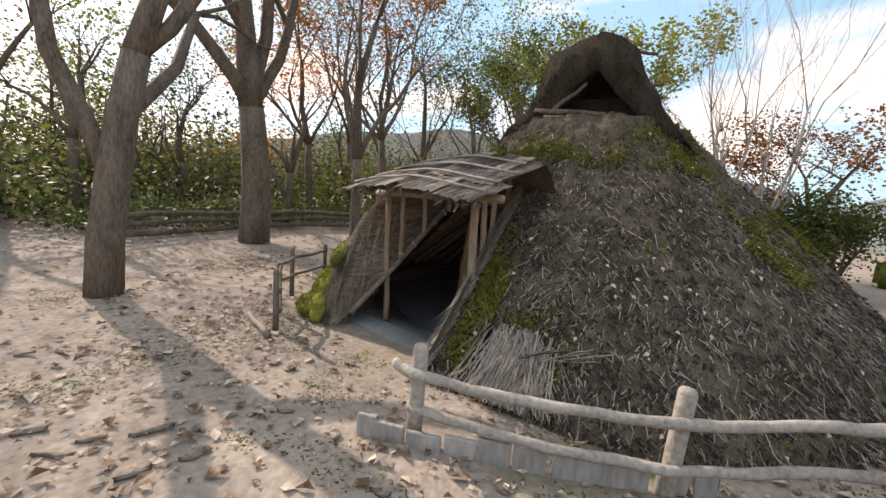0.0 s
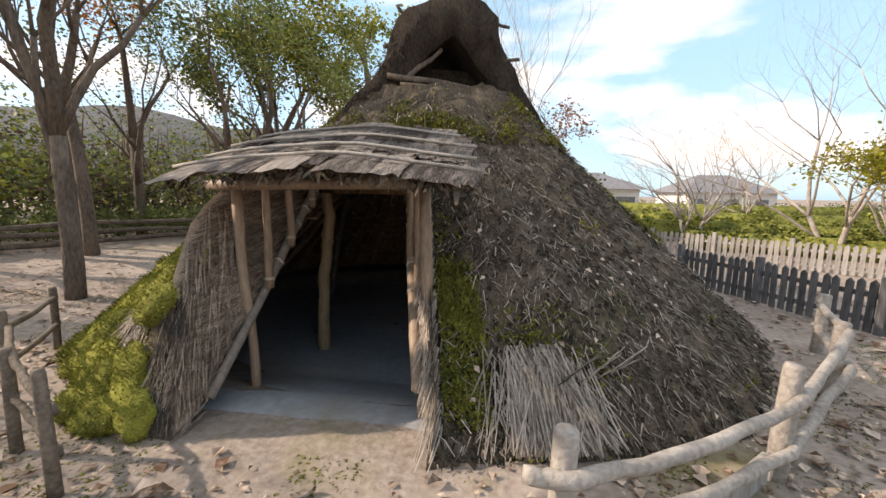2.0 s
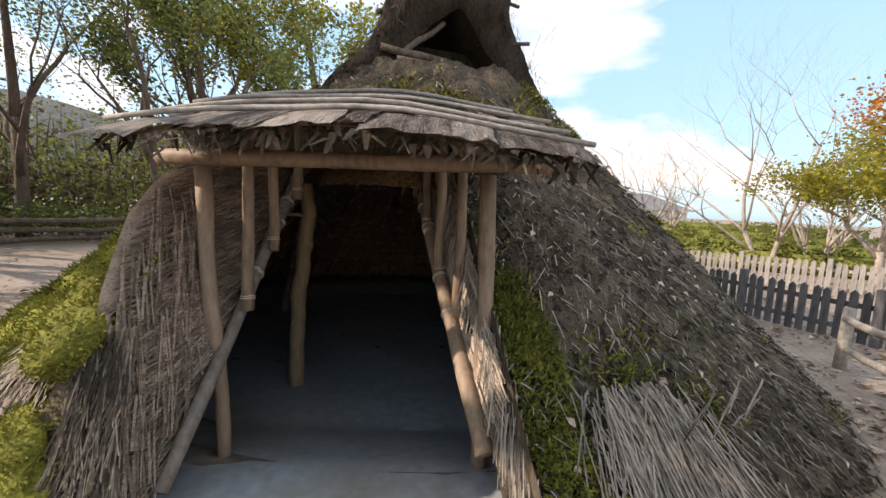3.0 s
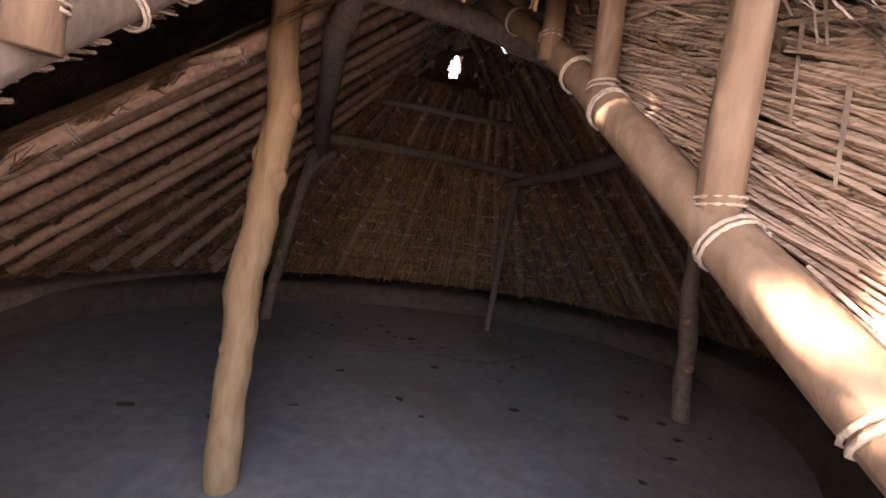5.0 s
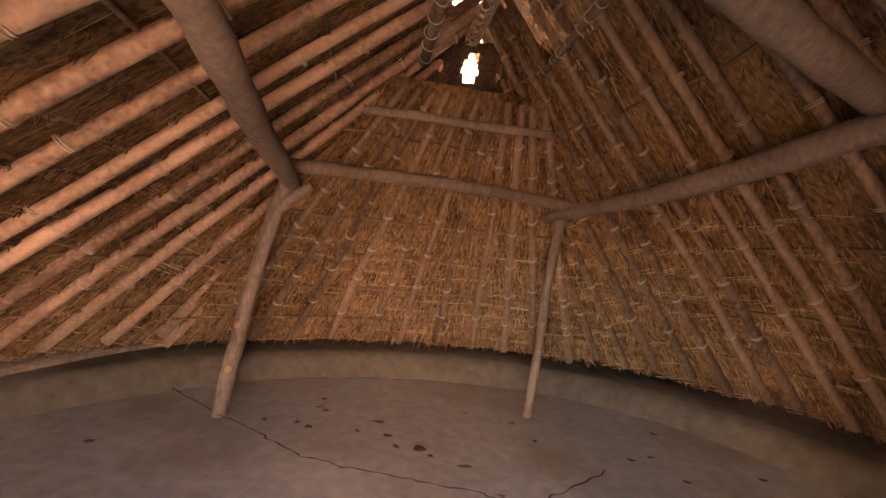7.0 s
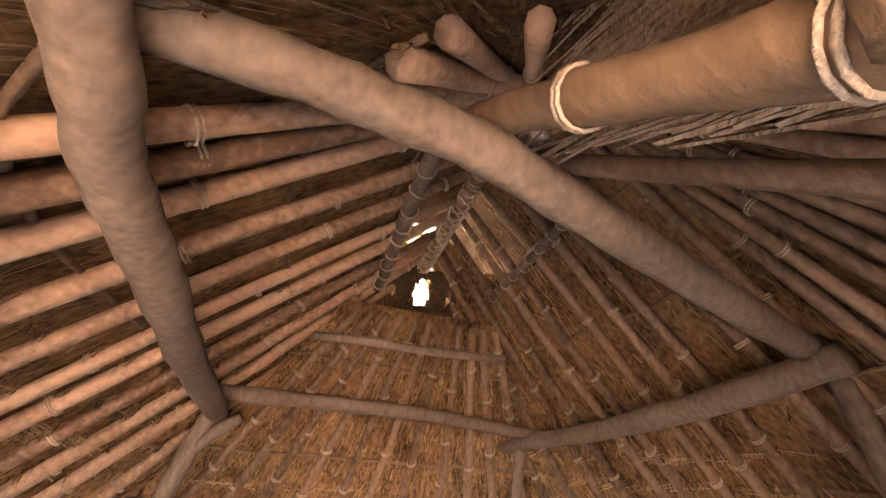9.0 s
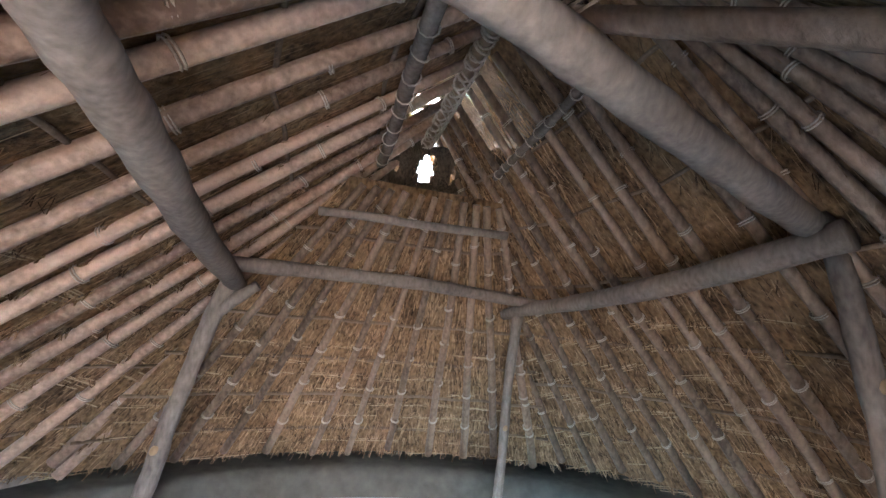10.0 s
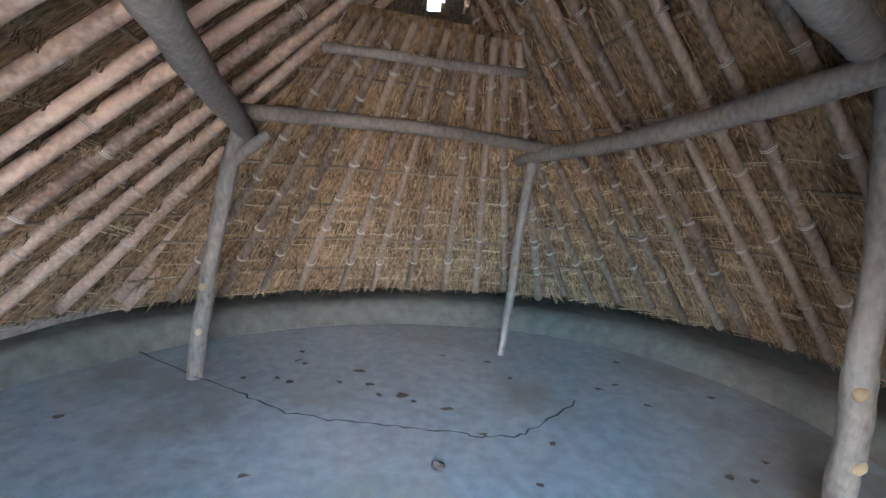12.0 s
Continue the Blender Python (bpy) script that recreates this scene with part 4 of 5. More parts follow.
    for _ in range(15000):
        a, k = rng.uniform(0, 2 * math.pi), 0.06 + rng.random() ** 1.3 * 0.9
        p = inner(a, k)
        if in_doorway(p):
            continue
        base, top = wall_base(a), inner(a, 1.0)
        way = (base - top).normalized()
        inn = (Vector((CX - p.x, CY - p.y, -0.8))).normalized()
        side = way.cross(inn).normalized()
        way = (way + side * rng.gauss(0, 0.1) + inn * rng.uniform(-0.01, 0.06)).normalized()
        ln, w = rng.uniform(0.06, 0.22), rng.uniform(0.002, 0.005)
        p = p - inn * rng.uniform(0.03, 0.05)
        s = way.cross(inn).normalized() * w
        e = p + way * ln
        if e.z < BANK_Z:
            continue
        i = len(verts)
        verts += [p - s, p + s, e + s, e - s]
        faces.append((i, i + 1, i + 2, i + 3))
    for _ in range(130):
        t = rng.uniform(0, 6.283)
        u, z = -0.03 + 0.1 * math.cos(t), 2.56 + 0.11 * math.sin(t)
        p = outer(math.acos(u / 1.35), z) + Vector((rng.gauss(0, 0.01), rng.gauss(0, 0.02), rng.gauss(0, 0.01)))
        e = p + (E1 * -math.cos(t) + Vector((0, 0, -math.sin(t))) + E1 * rng.gauss(0, 0.5) + Vector((0, 0, rng.gauss(0, 0.5)))) * rng.uniform(0.02, 0.07)
        w = Vector((rng.gauss(0, 1), 0.2, rng.gauss(0, 1))).normalized() * rng.uniform(0.002, 0.006)
        i = len(verts)
        verts += [p - w, p + w, e + w * 0.5, e - w * 0.5]
        faces.append((i, i + 1, i + 2, i + 3))
    # cut ends that show in rows one above the other, and the pale straw bands that hold them
    bands, band_faces = [], []
    for row in range(17):
        for _ in range(420 if row < 10 else 150):
            a = rng.uniform(-0.9, math.pi + 0.9)
            k = 0.035 + 0.055 * row + 0.012 * noise.noise(Vector((a * 3, row, 0))) + rng.gauss(0, 0.003)
            p = inner(a, k)
            if in_doorway(p):
                continue
            way = (wall_base(a) - inner(a, 1.0)).normalized()
            inn = (Vector((CX - p.x, CY - p.y, -0.8))).normalized()
            side = way.cross(inn).normalized()
            for _k in range(3):
                q = p + side * rng.uniform(-0.03, 0.03) - inn * rng.uniform(0.005, 0.03) - way * rng.uniform(0.03, 0.08)
                e = p + side * rng.uniform(-0.035, 0.035) - inn * rng.uniform(-0.012, 0.012) + way * rng.uniform(-0.01, 0.012)
                s = side * rng.uniform(0.002, 0.005)
                i = len(verts)
                verts += [q - s, q + s, e + s, e - s]
                faces.append((i, i + 1, i + 2, i + 3))
            if row < 9 and noise.noise(Vector((a * 5, row * 3.1, 7))) > -0.12 and rng.random() < 0.5:
                o = p - inn * rng.uniform(0.0, 0.01) - way * 0.02
                d = side * rng.uniform(0.03, 0.13) + way * rng.gauss(0, 0.004)
                s = way * rng.uniform(0.002, 0.0045)
                i = len(bands)
                bands += [o - d - s, o - d + s, o + d + s, o + d - s]
                band_faces.append((i, i + 1, i + 2, i + 3))
    tagged(under_hut(quick("straw_stitch", bands, band_faces, STITCH)), "pale straw bands across the lining", kind="stuff")
    tagged(under_hut(quick("inner_straw", verts, faces, LINSTRAW)), "dry golden straw inside the roof", kind="stuff")


make_straw()


def make_moss():
    rng = random.Random(31)
    verts, faces = [], []
    made = 0
    tries = 0
    while made < 26000 and tries < 400000:
        tries += 1
        a, z = rng.uniform(math.pi * 1.0, math.pi * 2.1), TOP_Z * (1 - math.sqrt(rng.random()))
        p, up, down = thatch_point(a, z)
        if in_entrance(p, 0.07) or mossy(p) < 0.42 + rng.gauss(0, 0.16):
            continue
        made += 1
        h = rng.uniform(0.02, 0.05) * (1.6 if p.x < -0.9 and p.z < 1 else 1)
        p = p + up * rng.uniform(0.02, 0.06) * (1.8 if p.x < -0.9 else 1)
        for _k in range(2):
            d = Vector((rng.gauss(0, 1), rng.gauss(0, 1), rng.gauss(0, 1))).normalized()
            s = d.cross(up).normalized() * rng.uniform(0.006, 0.014)
            e = p + (up + d * 0.7).normalized() * h
            i = len(verts)
            verts += [p - s, p + s, e]
            faces.append((i, i + 1, i + 2))
    tagged(under_hut(quick("roof_moss", verts, faces, MOSS)), "bright green moss on the thatch", kind="stuff")


make_moss()


def make_roof_leaves():
    rng = random.Random(37)
    verts, faces = [], []
    for _ in range(110):
        a, z = rng.uniform(math.pi * 1.45, math.pi * 2.05), TOP_Z * (1 - math.sqrt(rng.random())) * 0.95
        p, up, down = thatch_point(a, z)
        if in_entrance(p, 0.05):
            continue
        side = up.cross(down).normalized()
        way = (down + side * rng.gauss(0, 0.9)).normalized()
        across = way.cross(up).normalized()
        s = rng.uniform(0.03, 0.065)
        p = p + up * rng.uniform(0.06, 0.1)
        i = len(verts)
        verts += [p, p + way * s * 0.45 + across * s * 0.32 + up * 0.012, p + way * s, p + way * s * 0.45 - across * s * 0.32 + up * 0.012]
        faces += [(i, i + 1, i + 2), (i, i + 2, i + 3)]
    tagged(under_hut(quick("roof_leaves", verts, faces, DEADLEAF)), "pale dead leaves caught on the thatch", kind="stuff")
    # a few long stems that slid down on to the skirt
    for i in range(9):
        p, up, down = thatch_point(radians(-90 - 18) + 0.42 + 0.012 * i, 0.34 + 0.02 * (i % 3))
        side = up.cross(down).normalized()
        way = (side * -1 + down * rng.uniform(0.1, 0.5)).normalized()
        o = p + up * (0.12 + 0.008 * i)
        log("fallen_stem", o - way * 0.16, o + way * rng.uniform(0.12, 0.24), 0.005, 0.004, STRAW, HUT, 0.008, 6, 5, 400 + i)


make_roof_leaves()




# ---- loose things on the clay floor ----
def make_floor_marks():
    rng = random.Random(41)
    # a crack that runs across the clay
    line = ((-2.53, 4.22), (-1.83, 3.86), (-1.46, 3.7), (-1.21, 3.57), (-0.95, 3.45), (-0.63, 3.4), (-0.29, 3.38), (0.04, 3.36), (0.21, 3.34), (0.4, 3.35), (0.6, 3.51), (0.97, 3.88))
    verts, faces = [], []
    pts = []
    for (x0, y0), (x1, y1) in zip(line, line[1:]):
        for j in range(6):
            t = j / 6
            pts.append(Vector((x0 + (x1 - x0) * t + rng.uniform(-0.015, 0.015), y0 + (y1 - y0) * t + rng.uniform(-0.015, 0.015), FLOOR_Z + 0.017)))
    for i, p in enumerate(pts):
        d = (pts[min(i + 1, len(pts) - 1)] - pts[max(i - 1, 0)]).normalized()
        w = Vector((-d.y, d.x, 0)) * rng.uniform(0.002, 0.008)
        verts += [p - w, p + w]
        if i:
            k = 2 * i
            faces.append((k - 2, k - 1, k + 1, k))
    tagged(quick("floor_crack", verts, faces, CRACK), "dark crack across the clay floor", "crack", kind="structure")
    # scraps of leaf and earth
    verts, faces = [], []
    spots = [(-0.53, 3.86), (-0.44, 3.72), (-0.29, 3.73), (-0.2, 3.66), (0.01, 3.6), (-1.08, 4.12), (-1.14, 4.17), (0.34, 4.37), (-0.02, 3.06), (-1.41, 3.83), (-1.19, 3.86), (-0.75, 3.86), (1.78, 3.26), (1.61, 3.1), (0.47, 2.97), (-2.17, 3.25), (0.48, 4.09), (-0.65, 4.05), (0.22, 3.35), (1.95, 3.99)]
    for x, y in spots + [(rng.uniform(-2.2, 1.9), rng.uniform(1.6, 4.8)) for _ in range(26)]:
        if (x - 0.0) ** 2 / 6 + (y - 3.15) ** 2 / 3.6 > 1:
            continue
        n, r = 6, rng.uniform(0.014, 0.034)
        i = len(verts)
        for k in range(n):
            a = 6.283 * k / n
            q = r * rng.uniform(0.5, 1.2)
            verts.append((x + q * math.cos(a) * 1.4, y + q * math.sin(a), FLOOR_Z + 0.018 + rng.uniform(0, 0.012)))
        faces.append(tuple(range(i, i + n)))
    tagged(quick("floor_scraps", verts, faces, BRANCH), "scraps of dead leaf on the clay floor", "leaf litter", kind="stuff")


make_floor_marks()


# ---- the fences ----
def rail_fence(posts, rails, label, seed, thick=0.052, mat=None):
    """A low fence: posts as (x, y, height, lean), rails as lists of points."""
    rng = random.Random(seed)
    f = empty("rail_fence", (posts[0][0], posts[0][1], 0), label, "fence")
    inv = Matrix.Translation((-posts[0][0], -posts[0][1], 0))
    for x, y, h, lean in posts:
        bm = bmesh.new()
        tube(bm, [(x, y, -0.15), (x + lean * 0.3, y, h * 0.4), (x + lean * 0.7, y, h * 0.97), (x + lean * 0.75, y, h)], [thick * 1.05, thick, thick * 0.96, thick * 0.82], 10, 0.04, rng)
        ob = part("post", bm, mat or FENCEWOOD, f)
        ob.matrix_parent_inverse = inv
    for pts, r in rails:
        out = []
        P = [Vector(p) for p in pts]
        for a, b in zip(P, P[1:]):
            for j in range(6):
                out.append(a.lerp(b, j / 6) + Vector((rng.uniform(-0.006, 0.006), rng.uniform(-0.006, 0.006), rng.uniform(-0.006, 0.006) - 0.012 * math.sin(math.pi * j / 6))))
        out.append(P[-1])
        bm = bmesh.new()
        tube(bm, out, [r * rng.uniform(0.9, 1.1) for _ in out], 10, 0.03, rng)
        ob = part("rail", bm, mat or FENCEWOOD, f)
        ob.matrix_parent_inverse = inv
    return f


rail_fence([(1.45, -1.28, 0.64, 0.02), (2.74, -0.44, 0.65, 0.04), (3.72, 0.62, 0.62, 0.05), (4.35, 1.7, 0.6, 0.03)],
           [([(1.3, -1.36, 0.49), (1.5, -1.34, 0.47), (2.1, -0.98, 0.45), (2.75, -0.53, 0.47), (3.3, 0.05, 0.52), (3.75, 0.55, 0.55), (4.3, 1.65, 0.5)], 0.034),
            ([(1.42, -1.32, 0.22), (2.1, -0.97, 0.19), (2.75, -0.52, 0.19), (3.3, 0.05, 0.24), (3.8, 0.55, 0.28), (4.35, 1.65, 0.2)], 0.032)],
           "low fence of grey weathered poles round the hut", 51)
rail_fence([(-0.95, -1.26, 0.66, -0.03), (-1.55, -1.0, 0.62, 0.02), (-2.2, -0.55, 0.66, -0.02), (-2.9, 0.3, 0.6, 0.02)],
           [([(-0.95, -1.22, 0.42), (-1.25, -1.12, 0.52), (-1.55, -0.97, 0.6), (-2.2, -0.52, 0.55), (-2.9, 0.33, 0.5)], 0.022),
            ([(-0.95, -1.22, 0.2), (-1.25, -1.1, 0.26), (-1.6, -0.97, 0.38), (-2.2, -0.52, 0.3), (-2.9, 0.33, 0.25)], 0.02)],
           "low fence of crooked dark branches beside the mossy roof", 53, 0.032, BRANCH)


def make_edging():
    rng = random.Random(57)
    e = empty("plank_edging", (1.3, -1.55, 0), "low edging of short weathered planks along the fence", "edging")
    inv = Matrix.Translation((-1.3, 1.55, 0))
    x, y = 1.25, -1.52
    for i in range(11):
        a = math.atan2(0.62, 1.0) + 0.02 * i
        w, h = rng.uniform(0.13, 0.24), rng.uniform(0.1, 0.17)
        bm = bmesh.new()
        box(bm, (w, 0.035, h + 0.1), pose(x, y, h / 2 - 0.05, rng.uniform(-4, 4), rng.uniform(-3, 3), math.degrees(a)))
        bmesh.ops.bevel(bm, geom=bm.edges[:], offset=0.006, segments=1, affect="EDGES")
        ob = part("plank", bm, PICKET, e, smooth=False)
        ob.matrix_parent_inverse = inv
        x, y = x + (w + 0.01) * math.cos(a), y + (w + 0.01) * math.sin(a)
    # mossy kerb log by the branch fence
    bm = bmesh.new()
    tube(bm, bent((-1.5, -1.35, 0.03), (-0.75, -1.42, 0.03), 8, 0.01, rng), [0.04] * 8, 8, 0.05, rng)
    tagged(mesh_object("edging_log", bm, GREYLOG), "mossy edging log lying on the ground", "log")


make_edging()


def picket_fence(a, b, height, seed, label, mat=SHADEPICKET):
    rng = random.Random(seed)
    a, b = Vector((*a, 0)), Vector((*b, 0))
    d = (b - a).normalized()
    yaw = math.degrees(math.atan2(d.y, d.x))
    f = empty("picket_fence", a, label, "fence", "picket fences")
    inv = Matrix.Translation(-a)
    n = int((b - a).length / 0.125)
    bm = bmesh.new()
    vs = [(-0.04, -0.01, 0), (0.04, -0.01, 0), (0.04, -0.01, height - 0.04), (0.0, -0.01, height), (-0.04, -0.01, height - 0.04)]
    lo = [bm.verts.new(v) for v in vs]
    hi = [bm.verts.new((x, 0.012, z)) for x, y, z in vs]
    bm.faces.new(lo)
    bm.faces.new(list(reversed(hi)))
    for k in range(5):
        bm.faces.new((lo[k], hi[k], hi[(k + 1) % 5], lo[(k + 1) % 5]))
    first = part("picket", bm, mat, f, smooth=False)
    first.matrix_parent_inverse = inv
    first.matrix_basis = pose(a.x, a.y, 0, 0, 0, yaw)
    for i in range(1, n):
        p = a + d * (i * 0.125 + rng.uniform(-0.008, 0.008))
        ob = new("picket", first.data)
        ob.parent = f
        ob.matrix_parent_inverse = inv
        ob.matrix_basis = pose(p.x, p.y, rng.uniform(-0.015, 0.015), 0, rng.uniform(-2, 2), yaw)
    for z in (height * 0.25, height * 0.72):
        bm = bmesh.new()
        c = (a + b) / 2 + Vector((-d.y, d.x, 0)) * 0.03
        box(bm, ((b - a).length, 0.03, 0.06), pose(c.x, c.y, z, 0, 0, yaw))
        part("rail", bm, mat, f, smooth=False).matrix_parent_inverse = inv
    for i in range(int((b - a).length / 1.5) + 1):
        p = a + d * 1.5 * i
        bm = bmesh.new()
        box(bm, (0.09, 0.09, height + 0.12), pose(p.x, p.y, height / 2, 0, 0, yaw))
        bmesh.ops.bevel(bm, geom=bm.edges[:], offset=0.008, segments=1, affect="EDGES")
        part("post", bm, mat, f, smooth=False).matrix_parent_inverse = inv


# near runs carry their backlit shade in the colour, the far run is paler
picket_fence((4.4, 5.2), (5.9, 1.2), 0.62, 61, "grey weathered picket fence, coloured dark as backlit")
picket_fence((5.9, 1.2), (9.5, -1.5), 0.62, 62, "grey weathered picket fence, coloured dark as backlit")
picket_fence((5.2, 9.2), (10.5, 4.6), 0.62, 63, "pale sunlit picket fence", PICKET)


# ---- trees and plants ----
def leaf_cloud(anchors, count, spread, size, rng, flat=0.5):
    verts, faces = [], []
    for _ in range(count):
        c = rng.choice(anchors)
        p = c + Vector((rng.gauss(0, spread), rng.gauss(0, spread), rng.gauss(0, spread * 0.7)))
        d = Vector((rng.gauss(0, 1), rng.gauss(0, 1), rng.gauss(0, flat))).normalized()
        u = d.orthogonal().normalized()
        u = (u + d.cross(u) * rng.uniform(-1, 1)).normalized()
        s = size * rng.uniform(0.6, 1.3)
        w = d.cross(u) * s * 0.32
        i = len(verts)
        verts += [p, p + d * s * 0.5 + w, p + d * s, p + d * s * 0.5 - w]
        faces.append((i, i + 1, i + 2, i + 3))
    return verts, faces


def tree(base, height, radius, seed, label, category="tree", fork=0.35, lean=(0, 0), levels=4, kids=3, spread=0.55, up=0.35, bark=None,
         leaves=None, leaf_count=0, leaf_size=0.1, leaf_spread=0.3, stems=1, name="tree"):
    rng = random.Random(seed)
    t = empty(name, (base[0], base[1], 0), label, category)
    inv = Matrix.Translation((-base[0], -base[1], 0))
    bm = bmesh.new()
    tips = []
    z0 = ground_height(base[0], base[1])

    def limb(p, d, ln, r, depth, bm):
        n = 5 if depth < 2 else 4
        pts, rad = [p], [r]
        for i in range(1, n):
            wob = 0.04 if depth == 0 else 0.13
            d = (d + Vector((rng.gauss(0, wob), rng.gauss(0, wob), rng.gauss(0, wob) + 0.05 * up))).normalized()
            pts.append(pts[-1] + d * ln / (n - 1))
            rad.append(r * (1 - (0.25 if depth == 0 else 0.42) * i / (n - 1)))
        tube(bm, pts, rad, (9, 7, 5, 4, 3, 3)[min(depth, 5)])
        if depth >= levels - 2:
            tips.extend(pts[1:])
        if depth >= levels:
            return
        for k in range(kids if depth else kids + 1):
            own = bm if depth or k == 0 else bmesh.new()
            j = n - 1 if k < 2 else rng.randint(max(1, n - 3), n - 1)
            turn = 6.283 * k / (kids + 1) + rng.uniform(-0.7, 0.7) + depth
            away = Vector((math.cos(turn), math.sin(turn), rng.gauss(0, 0.3))).normalized()
            sp = spread if depth or k else 0.3 * spread
            nd = (d + away * sp * rng.uniform(0.7, 1.4) + Vector((0, 0, up * rng.uniform(0.3, 1)))).normalized()
            limb(pts[j], nd, ln * rng.uniform(0.55, 0.85) * (1.0 if depth else (1 - fork) / fork * 0.62), rad[j] * (0.99 if depth == 0 and k == 0 else rng.uniform(0.6, 0.8) if depth == 0 and k < 2 else rng.uniform(0.5, 0.72)), depth + 1, own)
            if not depth and k:
                part("limb", own, bark or TRUNK, t).matrix_parent_inverse = inv
    for s in range(stems):
        a = 6.283 * s / stems + seed
        off = Vector((math.cos(a), math.sin(a), 0)) * (radius * 1.2 if stems > 1 else 0)
        d = (Vector((lean[0], lean[1], 1)) + (Vector((math.cos(a), math.sin(a), 0)) * 0.35 if stems > 1 else Vector((0, 0, 0)))).normalized()
        p = Vector((base[0], base[1], z0 - 0.1)) + off
        # the foot widens into the ground
        limb(p, d, height * fork, radius * (1.12 if stems == 1 else 1), 0, bm)
    trunk = part("trunk", bm, bark or TRUNK, t)
    trunk.matrix_parent_inverse = inv
    if leaves is not None and leaf_count:
        v, f = leaf_cloud(tips, leaf_count, leaf_spread, leaf_size, rng)
        crown = quick("crown", v, f, leaves, t)
        crown.matrix_parent_inverse = inv
    return t


tree((-3.2, -2.55), 9.5, 0.19, 71, "old broadleaf tree with a thick trunk and few orange leaves", fork=0.33, spread=0.85, up=0.45, leaves=LEAFORANGE, leaf_count=1500, leaf_size=0.08, levels=5, kids=3)
tree((-6.7, 0.45), 10.5, 0.32, 72, "thick bare tree forking into heavy limbs", fork=0.3, spread=0.7, up=0.5, leaves=LEAFORANGE, leaf_count=1300, leaf_size=0.09, levels=5, kids=3)
tree((-4.5, 1.8), 7.5, 0.11, 73, "slender bare tree with many upright stems", fork=0.3, spread=0.35, up=0.6, levels=5, leaves=LEAFGREEN, leaf_count=900, leaf_size=0.06)
tree((-8.5, 5.2), 7.5, 0.1, 74, "thin dark tree among the bushes", fork=0.45, levels=4, leaves=LEAFGREEN, leaf_count=900, leaf_size=0.08)
tree((-7.2, 4.4), 7.5, 0.12, 75, "leafy tree with dark red and green foliage", fork=0.4, levels=5, leaves=LEAFORANGE, leaf_count=5000, leaf_size=0.1, leaf_spread=0.13)
tree((-5.6, 7.4), 6.5, 0.08, 76, "evergreen tree with thin curving stems", fork=0.42, levels=5, kids=2, stems=3, up=0.6, leaves=LEAFGREEN, leaf_count=3600, leaf_size=0.1, leaf_spread=0.16)
tree((-3.4, 8.6), 6.0, 0.08, 77, "evergreen tree with thin curving stems", fork=0.42, levels=5, kids=2, stems=3, up=0.6, leaves=LEAFGREEN, leaf_count=3600, leaf_size=0.1, leaf_spread=0.16)
tree((-3.9, 12.5), 9.0, 0.2, 78, "tall evergreen with yellow-green foliage", fork=0.45, levels=4, leaves=LEAFYELLOW, leaf_count=7000, leaf_size=0.15, leaf_spread=0.22, up=0.2)
tree((-7.0, 11.0), 7.5, 0.16, 79, "tall dark evergreen in the woods", fork=0.4, levels=4, leaves=LEAFGREEN, leaf_count=9000, leaf_size=0.14, leaf_spread=0.2)
tree((0.9, 9.4), 7.0, 0.06, 80, "bare pale tree with a fan of upright twigs", fork=0.22, spread=0.42, up=0.7, levels=5, kids=3, stems=3, bark=PALETWIG)
tree((2.3, 11.9), 5.0, 0.12, 81, "small tree with thin orange autumn leaves", fork=0.3, spread=0.8, up=0.1, levels=4, leaves=LEAFORANGE, leaf_count=4500, leaf_size=0.095, leaf_spread=0.16)
tree((2.6, 9.6), 2.4, 0.06, 82, "round dark green evergreen bush", "bush", fork=0.25, levels=3, stems=4, leaves=LEAFGREEN, leaf_count=9000, leaf_size=0.09, leaf_spread=0.25, name="bush")
for i, (x, y, h) in enumerate(((9.6, 9.2, 7.0), (12.2, 10.4, 4.5), (13.0, 19.6, 5.0), (9.0, 15.5, 4.5), (7.4, 12.2, 5.0), (15.5, 13.0, 4.5))):
    tree((x, y), h * 0.9, 0.075, 90 + i, "pruned bare tree with pale sunlit branches", fork=0.2, spread=0.85, up=0.35, levels=6, kids=3, stems=2, bark=PALETWIG)["group"] = "bare garden trees"
tree((10.9, 7.3), 3.9, 0.1, 98, "garden tree with green and orange leaves", fork=0.25, spread=0.8, levels=4, stems=2, leaves=LEAFYELLOW, leaf_count=11000, leaf_size=0.095, leaf_spread=0.16, bark=PALETWIG)
tree((12.0, 6.3), 4.4, 0.1, 99, "garden tree with orange autumn leaves", fork=0.25, spread=0.8, levels=4, stems=2, leaves=LEAFORANGE, leaf_count=8000, leaf_size=0.095, leaf_spread=0.16, bark=PALETWIG)

for i, (x, y, h, lv, n) in enumerate(((-9.5, 2.4, 5.0, LEAFORANGE, 1500), (-10.2, -2.6, 6.0, LEAFYELLOW, 1800), (-10.8, 3.8, 8.0, LEAFGREEN, 2500), (-9.2, 7.6, 8.0, LEAFGREEN, 2500),
                                       (-12.0, 6.0, 9.0, LEAFORANGE, 2000), (-12.5, 0.2, 5.0, LEAFGREEN, 1800), (-11.5, -4.0, 8.0, LEAFORANGE, 1500), (-6.2, 9.6, 8.0, LEAFYELLOW, 2500))):
    tree((x, y), h, 0.13, 140 + i, "dark woodland tree with thin foliage", fork=0.35, spread=0.6, up=0.45, levels=5, kids=3, leaves=lv, leaf_count=n, leaf_size=0.11, leaf_spread=0.25)["group"] = "woodland trees"


